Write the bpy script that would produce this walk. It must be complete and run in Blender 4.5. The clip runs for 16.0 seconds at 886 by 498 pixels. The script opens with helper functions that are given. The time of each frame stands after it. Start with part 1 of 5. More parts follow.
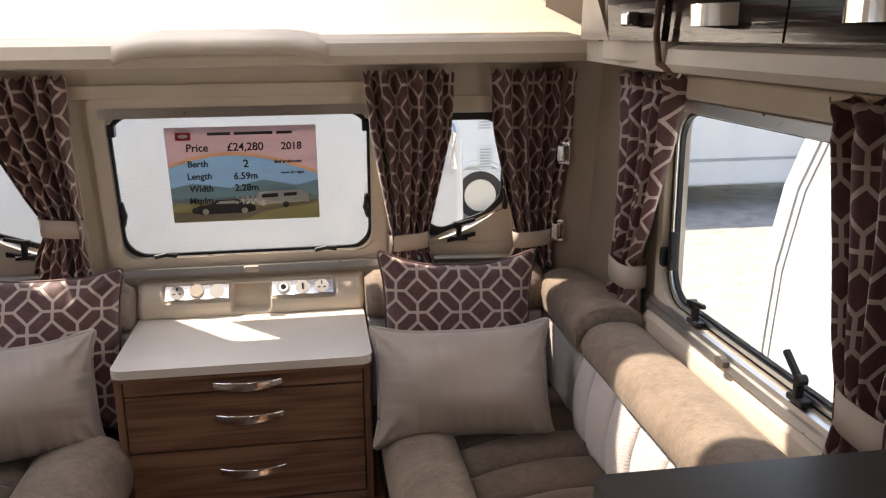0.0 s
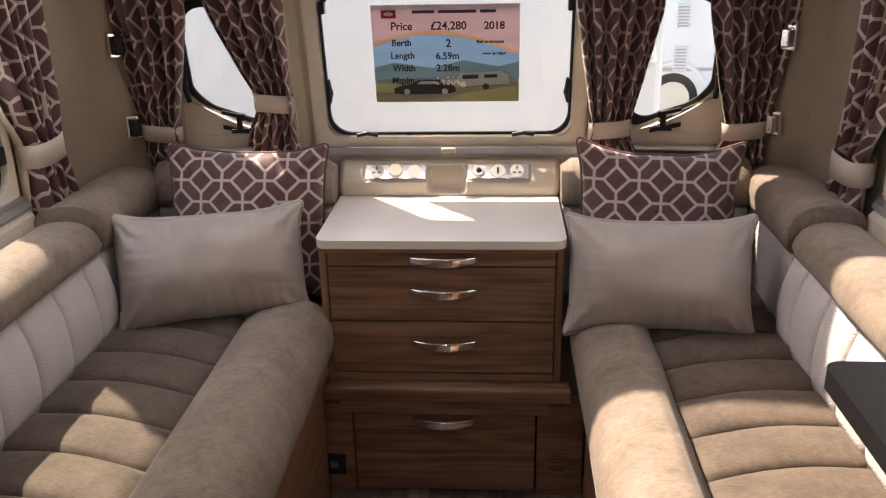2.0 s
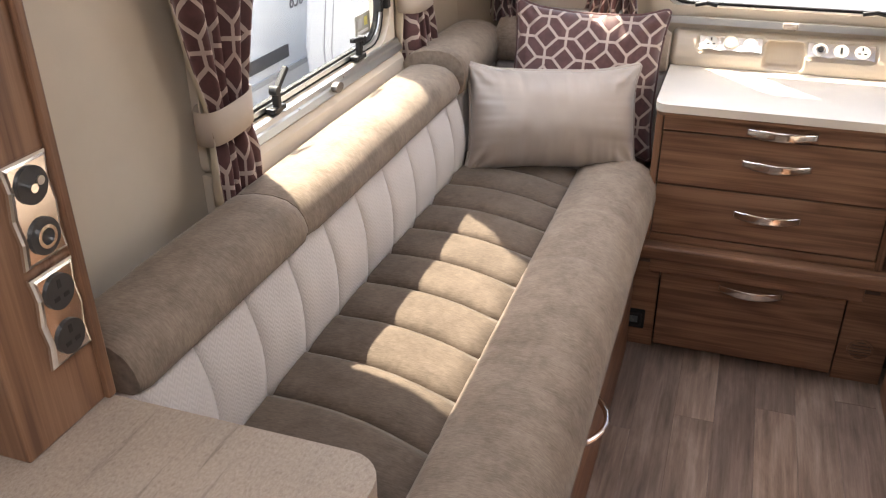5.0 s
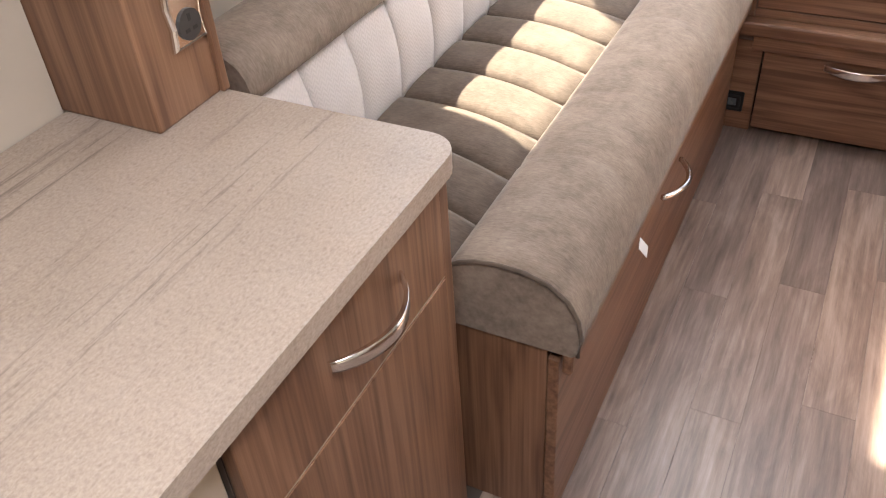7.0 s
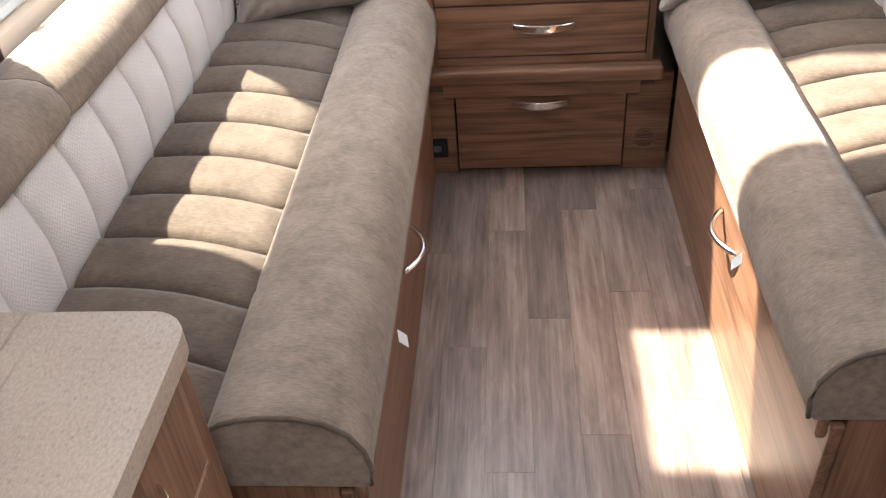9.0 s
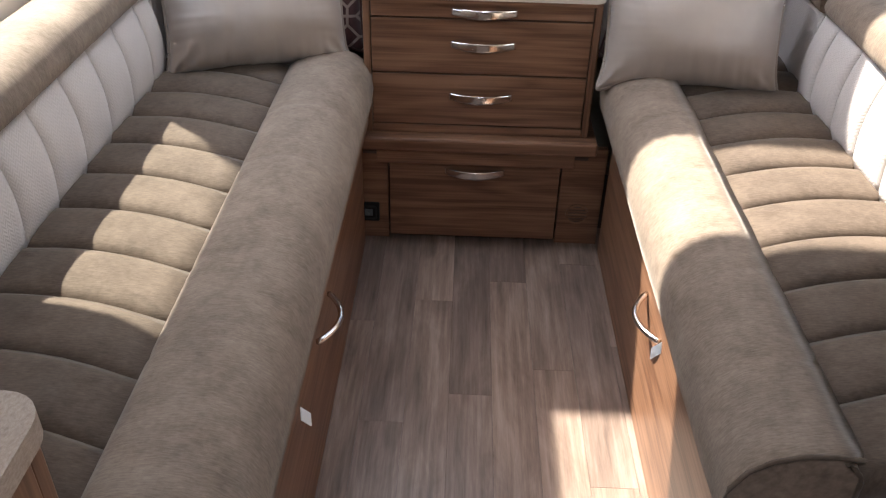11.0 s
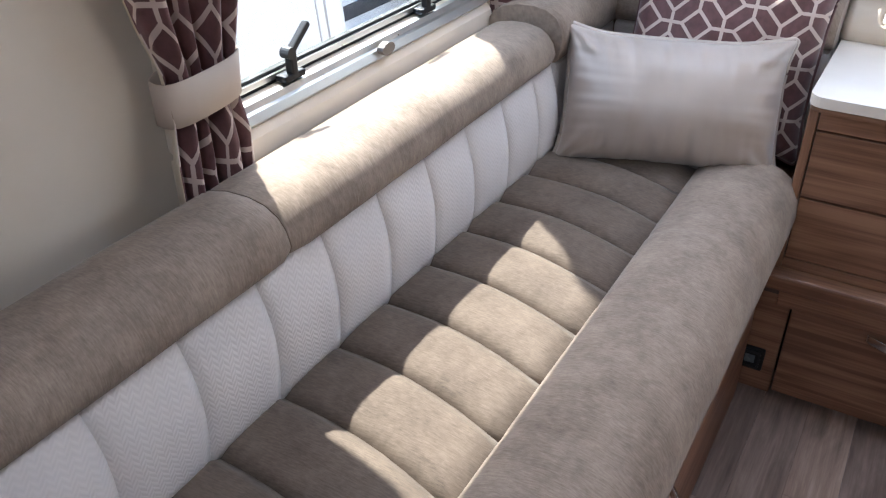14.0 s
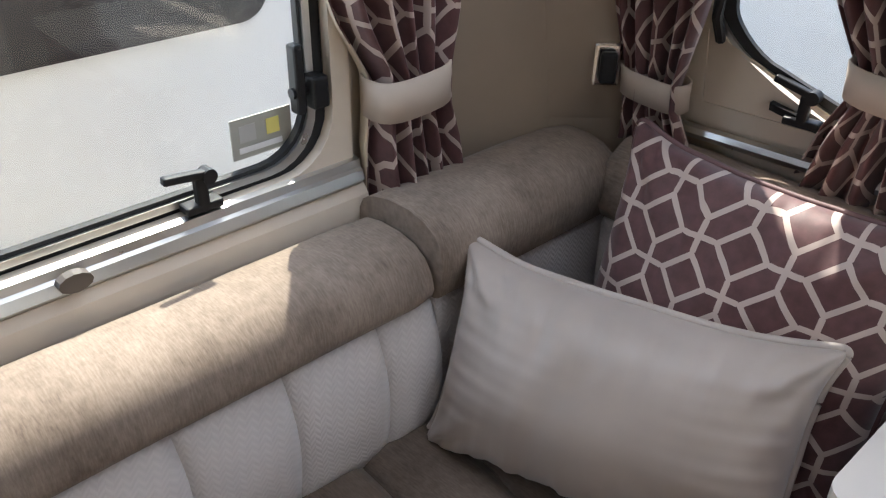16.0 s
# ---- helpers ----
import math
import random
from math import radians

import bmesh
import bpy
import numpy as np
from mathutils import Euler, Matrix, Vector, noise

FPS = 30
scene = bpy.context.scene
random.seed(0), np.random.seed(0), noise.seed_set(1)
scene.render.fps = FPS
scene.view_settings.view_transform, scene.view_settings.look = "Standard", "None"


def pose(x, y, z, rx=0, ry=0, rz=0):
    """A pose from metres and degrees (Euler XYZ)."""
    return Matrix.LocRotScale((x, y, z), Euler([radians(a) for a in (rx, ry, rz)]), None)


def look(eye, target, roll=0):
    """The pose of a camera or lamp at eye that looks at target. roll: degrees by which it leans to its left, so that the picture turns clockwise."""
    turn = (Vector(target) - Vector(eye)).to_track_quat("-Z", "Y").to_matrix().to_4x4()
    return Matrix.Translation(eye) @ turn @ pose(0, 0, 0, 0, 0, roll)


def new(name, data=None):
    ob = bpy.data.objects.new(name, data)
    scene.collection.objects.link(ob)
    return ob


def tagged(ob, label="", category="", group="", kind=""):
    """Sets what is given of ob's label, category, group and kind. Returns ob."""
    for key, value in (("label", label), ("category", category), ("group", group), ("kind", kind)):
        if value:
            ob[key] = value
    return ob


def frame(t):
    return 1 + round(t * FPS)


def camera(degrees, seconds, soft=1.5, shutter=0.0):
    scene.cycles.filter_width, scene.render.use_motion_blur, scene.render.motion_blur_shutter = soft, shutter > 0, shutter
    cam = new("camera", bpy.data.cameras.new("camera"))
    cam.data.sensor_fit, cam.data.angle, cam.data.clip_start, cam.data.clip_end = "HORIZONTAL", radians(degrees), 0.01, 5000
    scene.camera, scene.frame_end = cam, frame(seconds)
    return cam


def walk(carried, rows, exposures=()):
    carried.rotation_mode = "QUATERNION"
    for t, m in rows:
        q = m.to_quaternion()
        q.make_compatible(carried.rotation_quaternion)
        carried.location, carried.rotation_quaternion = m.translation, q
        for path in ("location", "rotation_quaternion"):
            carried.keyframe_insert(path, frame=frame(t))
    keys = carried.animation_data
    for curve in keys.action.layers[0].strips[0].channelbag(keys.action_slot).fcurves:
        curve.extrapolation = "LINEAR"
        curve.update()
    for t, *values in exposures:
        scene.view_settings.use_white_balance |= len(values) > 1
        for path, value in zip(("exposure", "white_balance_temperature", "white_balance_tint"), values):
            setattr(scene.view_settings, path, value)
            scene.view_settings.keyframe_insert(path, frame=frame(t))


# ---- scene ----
cam = camera(55.4, 16.0, 1.2)
PATH = [
    (0, (0.204, -2.027, 1.567), (0.49, -0.111, 1.071), -0.6),
    (0.5, (0.197, -2.027, 1.569), (0.374, -0.108, 1.032), -1.1),
    (1, (0.183, -2.014, 1.545), (0.226, -0.104, 0.955), -1.2),
    (1.5, (0.172, -2.01, 1.534), (0.116, -0.121, 0.879), -1.2),
    (2, (0.148, -2.013, 1.507), (0.017, -0.145, 0.804), -1.2),
    (2.5, (0.124, -2.013, 1.509), (-0.121, -0.178, 0.753), -1.4),
    (3, (0.079, -2.041, 1.505), (-0.299, -0.231, 0.743), -1.7),
    (3.2, (0.055, -2.052, 1.504), (-0.361, -0.247, 0.75), -1.5),
    (5.3, (-0.148, -2.265, 1.497), (-0.748, -0.633, 0.509), -0.5),
    (5.5, (-0.143, -2.278, 1.497), (-0.755, -0.669, 0.478), -0.4),
    (6, (-0.094, -2.317, 1.464), (-0.774, -0.798, 0.356), -1.5),
    (6.5, (-0.048, -2.36, 1.447), (-0.782, -0.941, 0.244), -3.1),
    (7, (-0.036, -2.39, 1.413), (-0.784, -1.032, 0.149), -4.2),
    (7.5, (-0.04, -2.381, 1.419), (-0.75, -1.031, 0.126), -5.1),
    (8, (-0.057, -2.35, 1.439), (-0.676, -0.928, 0.176), -5.4),
    (8.5, (-0.091, -2.303, 1.456), (-0.544, -0.786, 0.234), -5.9),
    (9, (-0.09, -2.253, 1.453), (-0.253, -0.681, 0.227), -4.5),
    (9.2, (-0.085, -2.233, 1.444), (-0.117, -0.652, 0.219), -3.4),
    (11.3, (-0.022, -2.185, 1.449), (-0.097, -0.527, 0.333), 2.9),
    (11.5, (-0.01, -2.186, 1.454), (-0.242, -0.544, 0.336), 2.3),
    (12, (-0.012, -2.193, 1.462), (-0.661, -0.662, 0.351), 1.0),
    (12.5, (-0.009, -2.171, 1.47), (-0.889, -0.755, 0.365), 0.6),
    (13, (-0.063, -2.096, 1.464), (-1.009, -0.722, 0.361), -1.1),
    (13.5, (-0.173, -1.93, 1.432), (-1.062, -0.511, 0.338), -1.4),
    (14, (-0.144, -1.758, 1.427), (-1.005, -0.306, 0.355), -0.4),
    (14.5, (-0.103, -1.475, 1.455), (-0.979, -0.016, 0.403), 0.7),
    (15, (-0.12, -1.21, 1.446), (-1.028, 0.243, 0.414), 0.6),
    (15.5, (-0.188, -0.959, 1.454), (-1.168, 0.45, 0.426), 1.1),
    (16, (-0.146, -0.73, 1.445), (-1.383, 0.434, 0.39), 0.9),
]
EXPOSURES = [(0, 1.08, 6900, 16), (1.5, 1.25, 7050, 18), (3, 1.58, 7050, 19), (5.5, 2.52, 6850, 14), (7, 3.02, 6750, 15), (8.5, 2.95, 6550, 13), (9.2, 2.6, 6400, 12), (11.3, 1.95, 6250, 12), (12, 2.42, 5950, 11), (12.5, 2.5, 5800, 11), (14, 2.2, 5700, 11), (15, 1.48, 5750, 11), (16, 1.4, 6100, 11)]
walk(cam, [(t, look(eye, goal, roll)) for t, eye, goal, roll in PATH], EXPOSURES)


# ---- world, sun, exposure ----
world = bpy.data.worlds.new("world")
scene.world = world
world.use_nodes = True
wn = world.node_tree.nodes
sky = wn.new("ShaderNodeTexSky")
sky.sky_type = "NISHITA"
sky.sun_disc = False
SUN_WAY = Vector((0.56, -0.47, -1.0)).normalized()
sky.sun_elevation = math.asin(-SUN_WAY.z)
sky.sun_rotation = math.atan2(-SUN_WAY.x, -SUN_WAY.y)
sky.dust_density = 2.0
wn["Background"].inputs[1].default_value = 0.15
world.node_tree.links.new(sky.outputs[0], wn["Background"].inputs[0])
sun_data = bpy.data.lights.new("sun", "SUN")
sun_data.energy = 4.5
sun_data.angle = radians(1.0)
sun_data.color = (1.0, 0.92, 0.77)
sun = new("sun", sun_data)
sun.matrix_world = Matrix.Translation((-3, 2, 6)) @ SUN_WAY.to_track_quat("-Z", "Y").to_matrix().to_4x4()


def window_light(name, m, w, h, energy):
    d = bpy.data.lights.new(name, "AREA")
    d.shape, d.size, d.size_y, d.energy = "RECTANGLE", w, h, energy
    d.color = (0.93, 0.97, 1.0)
    o = new(name, d)
    o.matrix_world = m
    return o


# sky's light in the openings
window_light("window_light_left", look((-1.10, -0.52, 1.17), (1, -0.52, 0.9)), 0.8, 0.42, 0.8)
window_light("window_light_right", look((1.10, -0.52, 1.17), (-1, -0.52, 0.9)), 0.8, 0.42, 0.45)
window_light("window_light_front", look((0, 0.52, 1.15), (0, -1, 0.9)), 0.66, 0.4, 0.5)
window_light("window_light_roof", look((-0.36, -0.04, 2.05), (-0.36, -0.04, 0)), 1.0, 0.4, 2.5)
window_light("window_light_rear_roof", look((0.0, -2.45, 2.05), (0.0, -2.45, 0)), 0.5, 0.5, 3.3)


# ---- materials ----
def node_mat(name):
    m = bpy.data.materials.new(name)
    m.use_nodes = True
    nt = m.node_tree
    return m, nt, nt.nodes["Principled BSDF"]


def add(nt, kind, **kw):
    n = nt.nodes.new(kind)
    for k, v in kw.items():
        n.inputs[k].default_value = v
    return n


def coords(nt, scale=(1, 1, 1), kind="Object", rot=(0, 0, 0), rand=False):
    tc = nt.nodes.new("ShaderNodeTexCoord")
    mp = nt.nodes.new("ShaderNodeMapping")
    mp.inputs["Scale"].default_value = scale
    mp.inputs["Rotation"].default_value = rot
    nt.links.new(tc.outputs[kind], mp.inputs[0])
    if rand:
        oi = nt.nodes.new("ShaderNodeObjectInfo")
        mul = nt.nodes.new("ShaderNodeVectorMath")
        mul.operation = "SCALE"
        mul.inputs[0].default_value = (7, 13, 5)
        nt.links.new(oi.outputs["Random"], mul.inputs["Scale"])
        nt.links.new(mul.outputs[0], mp.inputs["Location"])
    return mp


def ramp(nt, src, stops):
    r = nt.nodes.new("ShaderNodeValToRGB")
    while len(r.color_ramp.elements) < len(stops):
        r.color_ramp.elements.new(0.5)
    for e, (p, c) in zip(r.color_ramp.elements, stops):
        e.position = p
        e.color = (*c, 1) if len(c) == 3 else c
    nt.links.new(src, r.inputs[0])
    return r


def noise_of(nt, vec, scale, detail=4.0, rough=0.55):
    n = add(nt, "ShaderNodeTexNoise", Scale=scale, Detail=detail, Roughness=rough)
    nt.links.new(vec.outputs[0], n.inputs["Vector"])
    return n


def mixc(nt, fac, a, b, blend="MIX"):
    m = nt.nodes.new("ShaderNodeMix")
    m.data_type, m.blend_type = "RGBA", blend
    for sock, v in ((m.inputs[0], fac), (m.inputs[6], a), (m.inputs[7], b)):
        if isinstance(v, (int, float)):
            sock.default_value = v
        elif isinstance(v, tuple):
            sock.default_value = (*v, 1)
        else:
            nt.links.new(v, sock)
    return m.outputs[2]


def bump(nt, p, height, strength, dist=0.002):
    b = add(nt, "ShaderNodeBump", Strength=strength, Distance=dist)
    nt.links.new(height, b.inputs["Height"])
    nt.links.new(b.outputs[0], p.inputs["Normal"])


def mathn(nt, op, a, b=None):
    n = nt.nodes.new("ShaderNodeMath")
    n.operation = op
    for s, v in zip(n.inputs, (a, b)):
        if v is None:
            continue
        if isinstance(v, (int, float)):
            s.default_value = v
        else:
            nt.links.new(v, s)
    return n.outputs[0]


def suede(name, dark, light):
    m, nt, p = node_mat(name)
    c = coords(nt)
    big = noise_of(nt, c, 10, 6, 0.7)
    mid = noise_of(nt, c, 55, 6, 0.75)
    st = noise_of(nt, coords(nt, (70, 420, 70)), 1, 3)
    f = mathn(nt, "ADD", mathn(nt, "MULTIPLY", big.outputs[0], 0.46), mathn(nt, "MULTIPLY", mid.outputs[0], 0.22))
    f = mathn(nt, "ADD", f, mathn(nt, "MULTIPLY", st.outputs[0], 0.32))
    r = ramp(nt, f, ((0.36, dark), (0.65, light)))
    nt.links.new(r.outputs[0], p.inputs["Base Color"])
    p.inputs["Roughness"].default_value = 0.85
    p.inputs["Specular IOR Level"].default_value = 0.2
    p.inputs["Sheen Weight"].default_value = 0.18
    p.inputs["Sheen Roughness"].default_value = 0.4
    p.inputs["Sheen Tint"].default_value = (0.9, 0.85, 0.78, 1)
    bump(nt, p, st.outputs[0], 0.25, 0.001)
    return m


def wood(name, axis, dark, mid, light, rough=0.38, rand=True):
    m, nt, p = node_mat(name)
    sc = [150.0, 150.0, 150.0]
    sc["xyz".index(axis)] = 2.2
    c = coords(nt, tuple(sc), rand=rand)
    sc2 = [11.0, 11.0, 11.0]
    sc2["xyz".index(axis)] = 1.1
    g = noise_of(nt, c, 1.0, 6, 0.6)
    c2 = coords(nt, tuple(sc2), rand=rand)
    wv = noise_of(nt, c2, 1.0, 3, 0.5)
    band = mathn(nt, "PINGPONG", mathn(nt, "MULTIPLY", wv.outputs[0], 11.0), 1.0)
    f = mathn(nt, "ADD", mathn(nt, "MULTIPLY", g.outputs[0], 0.78), mathn(nt, "MULTIPLY", band, 0.22))
    r = ramp(nt, f, ((0.33, dark), (0.49, mid), (0.65, light)))
    nt.links.new(r.outputs[0], p.inputs["Base Color"])
    p.inputs["Roughness"].default_value = rough
    bump(nt, p, g.outputs[0], 0.12, 0.001)
    return m


def plain(name, col, rough=0.5, metal=0.0, var=0.06, spec=0.5):
    m, nt, p = node_mat(name)
    c = coords(nt)
    n = noise_of(nt, c, 6, 4)
    lo = tuple(max(0, v * (1 - var)) for v in col)
    hi = tuple(min(1, v * (1 + var)) for v in col)
    r = ramp(nt, n.outputs[0], ((0.3, lo), (0.7, hi)))
    nt.links.new(r.outputs[0], p.inputs["Base Color"])
    n2 = noise_of(nt, c, 25, 3)
    nt.links.new(ramp(nt, n2.outputs[0], ((0.3, (rough * 0.85,) * 3), (0.7, (min(1, rough * 1.15),) * 3))).outputs[0], p.inputs["Roughness"])
    p.inputs["Metallic"].default_value = metal
    p.inputs["Specular IOR Level"].default_value = spec
    return m


def lattice(name, ground, line, period=0.075):
    """Squares joined by elongated hexagons, woven light on a darker ground."""
    m, nt, p = node_mat(name)
    tc = nt.nodes.new("ShaderNodeTexCoord")
    sep = nt.nodes.new("ShaderNodeSeparateXYZ")
    mp = nt.nodes.new("ShaderNodeMapping")
    mp.inputs["Rotation"].default_value = (0, 0, radians(45))
    nt.links.new(tc.outputs["UV"], mp.inputs[0])
    nt.links.new(mp.outputs[0], sep.inputs[0])
    ax = []
    for o in sep.outputs[:2]:
        fr = mathn(nt, "FRACT", mathn(nt, "ADD", mathn(nt, "DIVIDE", o, period), 100.5))
        ax.append(mathn(nt, "ABSOLUTE", mathn(nt, "SUBTRACT", fr, 0.5)))
    a = mathn(nt, "MAXIMUM", *ax)
    b = mathn(nt, "MINIMUM", *ax)
    s = 0.29
    d1 = mathn(nt, "ADD", mathn(nt, "ABSOLUTE", mathn(nt, "SUBTRACT", a, s)), mathn(nt, "MULTIPLY", mathn(nt, "MAXIMUM", mathn(nt, "SUBTRACT", b, s), 0.0), 8.0))
    d2 = mathn(nt, "ADD", mathn(nt, "MULTIPLY", mathn(nt, "SUBTRACT", a, b), 0.707), mathn(nt, "MULTIPLY", mathn(nt, "MAXIMUM", mathn(nt, "SUBTRACT", s, b), 0.0), 8.0))
    d = mathn(nt, "MINIMUM", d1, d2)
    mask = mathn(nt, "LESS_THAN", d, 0.046)
    n = noise_of(nt, coords(nt), 60, 3)
    gr = ramp(nt, n.outputs[0], ((0.3, tuple(v * 0.75 for v in ground)), (0.7, tuple(v * 1.2 for v in ground))))
    col = mixc(nt, mask, gr.outputs[0], line)
    nt.links.new(col, p.inputs["Base Color"])
    p.inputs["Roughness"].default_value = 0.6
    p.inputs["Sheen Weight"].default_value = 0.25
    bump(nt, p, mask, 0.2, 0.0015)
    return m


def chevron(name, col):
    m, nt, p = node_mat(name)
    tc = coords(nt, (1, 1, 1))
    sep = nt.nodes.new("ShaderNodeSeparateXYZ")
    nt.links.new(tc.outputs[0], sep.inputs[0])
    along = mathn(nt, "ADD", sep.outputs[0], sep.outputs[1])
    zig = mathn(nt, "PINGPONG", mathn(nt, "MULTIPLY", along, 1.0), 0.009)
    v = mathn(nt, "FRACT", mathn(nt, "MULTIPLY", mathn(nt, "ADD", sep.outputs[2], zig), 110.0))
    tri = mathn(nt, "ABSOLUTE", mathn(nt, "SUBTRACT", v, 0.5))
    n = noise_of(nt, tc, 14, 4)
    base = ramp(nt, n.outputs[0], ((0.3, tuple(c * 0.93 for c in col)), (0.7, col)))
    colr = mixc(nt, mathn(nt, "MULTIPLY", tri, 0.6), base.outputs[0], tuple(c * 0.72 for c in col))
    nt.links.new(colr, p.inputs["Base Color"])
    p.inputs["Roughness"].default_value = 0.8
    p.inputs["Sheen Weight"].default_value = 0.2
    bump(nt, p, tri, 0.45, 0.0025)
    return m


def stone_top(name):
    m, nt, p = node_mat(name)
    c = coords(nt)
    streak = noise_of(nt, coords(nt, (95, 4.5, 80), rot=(0, 0, 0.05)), 1.0, 9, 0.78)
    big = noise_of(nt, c, 4, 4)
    fine = noise_of(nt, coords(nt, (300, 170, 300)), 1.0, 5, 0.8)
    base = ramp(nt, mathn(nt, "ADD", mathn(nt, "MULTIPLY", fine.outputs[0], 0.7), mathn(nt, "MULTIPLY", big.outputs[0], 0.3)), ((0.34, (0.285, 0.222, 0.176)), (0.5, (0.415, 0.338, 0.278)), (0.66, (0.52, 0.438, 0.368))))
    lines = ramp(nt, streak.outputs[0], ((0.53, (0, 0, 0)), (0.62, (0.85, 0.85, 0.85))))
    gate = ramp(nt, noise_of(nt, coords(nt, (7, 0.35, 6), rot=(0, 0, 0.05)), 1.0, 3, 0.6).outputs[0], ((0.46, (0.10, 0.10, 0.10)), (0.55, (0.9, 0.9, 0.9))))
    col = mixc(nt, mathn(nt, "MULTIPLY", lines.outputs[0], gate.outputs[0]), base.outputs[0], (0.17, 0.13, 0.10))
    chips = add(nt, "ShaderNodeTexVoronoi", Scale=1.0)
    nt.links.new(coords(nt, (190, 120, 150)).outputs[0], chips.inputs["Vector"])
    spk = ramp(nt, chips.outputs["Distance"], ((0.15, (0.34, 0.34, 0.34)), (0.42, (0, 0, 0))))
    rnd = ramp(nt, chips.outputs["Color"], ((0.62, (0, 0, 0)), (0.66, (1, 1, 1))))
    col = mixc(nt, mathn(nt, "MULTIPLY", spk.outputs[0], rnd.outputs[0]), col, (0.21, 0.155, 0.115))
    nt.links.new(col, p.inputs["Base Color"])
    p.inputs["Roughness"].default_value = 0.45
    bump(nt, p, fine.outputs[0], 0.15, 0.0006)
    return m


def plank_mat(name):
    m, nt, p = node_mat(name)
    oi = nt.nodes.new("ShaderNodeObjectInfo")
    c = coords(nt, (58, 3.0, 10), rand=True)
    g = noise_of(nt, c, 1.0, 8, 0.72)
    c2 = coords(nt, (13, 3.4, 5), rand=True)
    k = noise_of(nt, c2, 1.0, 5, 0.6)
    k.inputs["Distortion"].default_value = 0.8
    f = mathn(nt, "ADD", mathn(nt, "MULTIPLY", g.outputs[0], 0.55), mathn(nt, "MULTIPLY", k.outputs[0], 0.45))
    r = ramp(nt, f, ((0.32, (0.10, 0.071, 0.058)), (0.5, (0.255, 0.19, 0.156)), (0.66, (0.42, 0.33, 0.278))))
    t = ramp(nt, oi.outputs["Random"], ((0.0, (0.68, 0.67, 0.68)), (0.15, (0.86, 0.85, 0.85)), (0.55, (0.95, 0.94, 0.93)), (1.0, (1.1, 1.07, 1.04))))
    col = mixc(nt, 1.0, r.outputs[0], t.outputs[0], "MULTIPLY")
    nt.links.new(col, p.inputs["Base Color"])
    p.inputs["Roughness"].default_value = 0.36
    bump(nt, p, g.outputs[0], 0.15, 0.0008)
    return m


def glass_mat(name, tint=(0.93, 0.95, 0.94), rough=0.0):
    m, nt, p = node_mat(name)
    out = nt.nodes["Material Output"]
    tr = nt.nodes.new("ShaderNodeBsdfTransparent")
    tr.inputs[0].default_value = (*tint, 1)
    gl = nt.nodes.new("ShaderNodeBsdfGlossy")
    gl.inputs["Roughness"].default_value = 0.02
    mx = nt.nodes.new("ShaderNodeMixShader")
    mx.inputs[0].default_value = 0.045
    nt.links.new(tr.outputs[0], mx.inputs[1])
    nt.links.new(gl.outputs[0], mx.inputs[2])
    nt.links.new(mx.outputs[0], out.inputs[0])
    return m


def dots_mat(name):
    """Fine printed black dots on clear film."""
    m, nt, p = node_mat(name)
    v = add(nt, "ShaderNodeTexVoronoi", Scale=420.0, Randomness=0.0)
    nt.links.new(coords(nt, (0.001, 1, 1)).outputs[0], v.inputs["Vector"])
    k = mathn(nt, "LESS_THAN", v.outputs["Distance"], 0.33)
    p.inputs["Base Color"].default_value = (0.02, 0.02, 0.02, 1)
    nt.links.new(k, p.inputs["Alpha"])
    return m


M_DOTS = dots_mat("dotted film")
M_SUEDE = suede("taupe suede", (0.152, 0.115, 0.089), (0.335, 0.266, 0.212))
M_SUEDE_D = suede("seat suede", (0.072, 0.054, 0.042), (0.172, 0.131, 0.102))
M_WHITE = chevron("off-white chevron weave", (0.66, 0.61, 0.59))
WD = ((0.135, 0.064, 0.036), (0.215, 0.110, 0.063), (0.285, 0.155, 0.093))
M_WOOD_X = wood("elm laminate x", "x", *WD)
M_WOOD_Y = wood("elm laminate y", "y", *WD)
M_WOOD_Z = wood("elm laminate z", "z", *WD)
M_CREAM = plain("cream moulded plastic", (0.66, 0.575, 0.475), 0.4)
# corner panels: their shade is put into this darker tan
M_CORNER_SHADE = plain("corner moulding, shade in colour", (0.31, 0.245, 0.185), 0.5)
M_WALL = plain("cream wall board", (0.62, 0.545, 0.455), 0.55, var=0.04)
M_CEIL = plain("pale ceiling board", (0.74, 0.69, 0.61), 0.6)
M_OFFWHITE = plain("off-white laminate", (0.72, 0.66, 0.59), 0.35, var=0.04)
M_TOP = stone_top("speckled stone laminate")
M_PLANK = plank_mat("grey oak vinyl plank")
M_GAP = plain("dark joint", (0.10, 0.075, 0.062), 0.8)
M_CHROME = plain("polished chrome", (0.88, 0.87, 0.86), 0.15, 1.0, 0.02)
M_ALU = plain("brushed aluminium", (0.62, 0.62, 0.61), 0.32, 1.0, 0.05)
M_BLACK = plain("black plastic", (0.012, 0.012, 0.013), 0.45, spec=0.3)
M_RUBBER = plain("black rubber seal", (0.015, 0.015, 0.016), 0.65)
M_CATCH = plain("brown-grey catch", (0.09, 0.075, 0.065), 0.45)
M_GREY_TAB = plain("dark grey laminate", (0.085, 0.082, 0.08), 0.36)
M_GLASS = glass_mat("acrylic glass")
M_LATTICE = lattice("maroon lattice weave", (0.105, 0.042, 0.042), (0.52, 0.42, 0.37), 0.082)
M_LATTICE_C = lattice("maroon lattice curtain", (0.10, 0.038, 0.038), (0.52, 0.42, 0.37), 0.088)
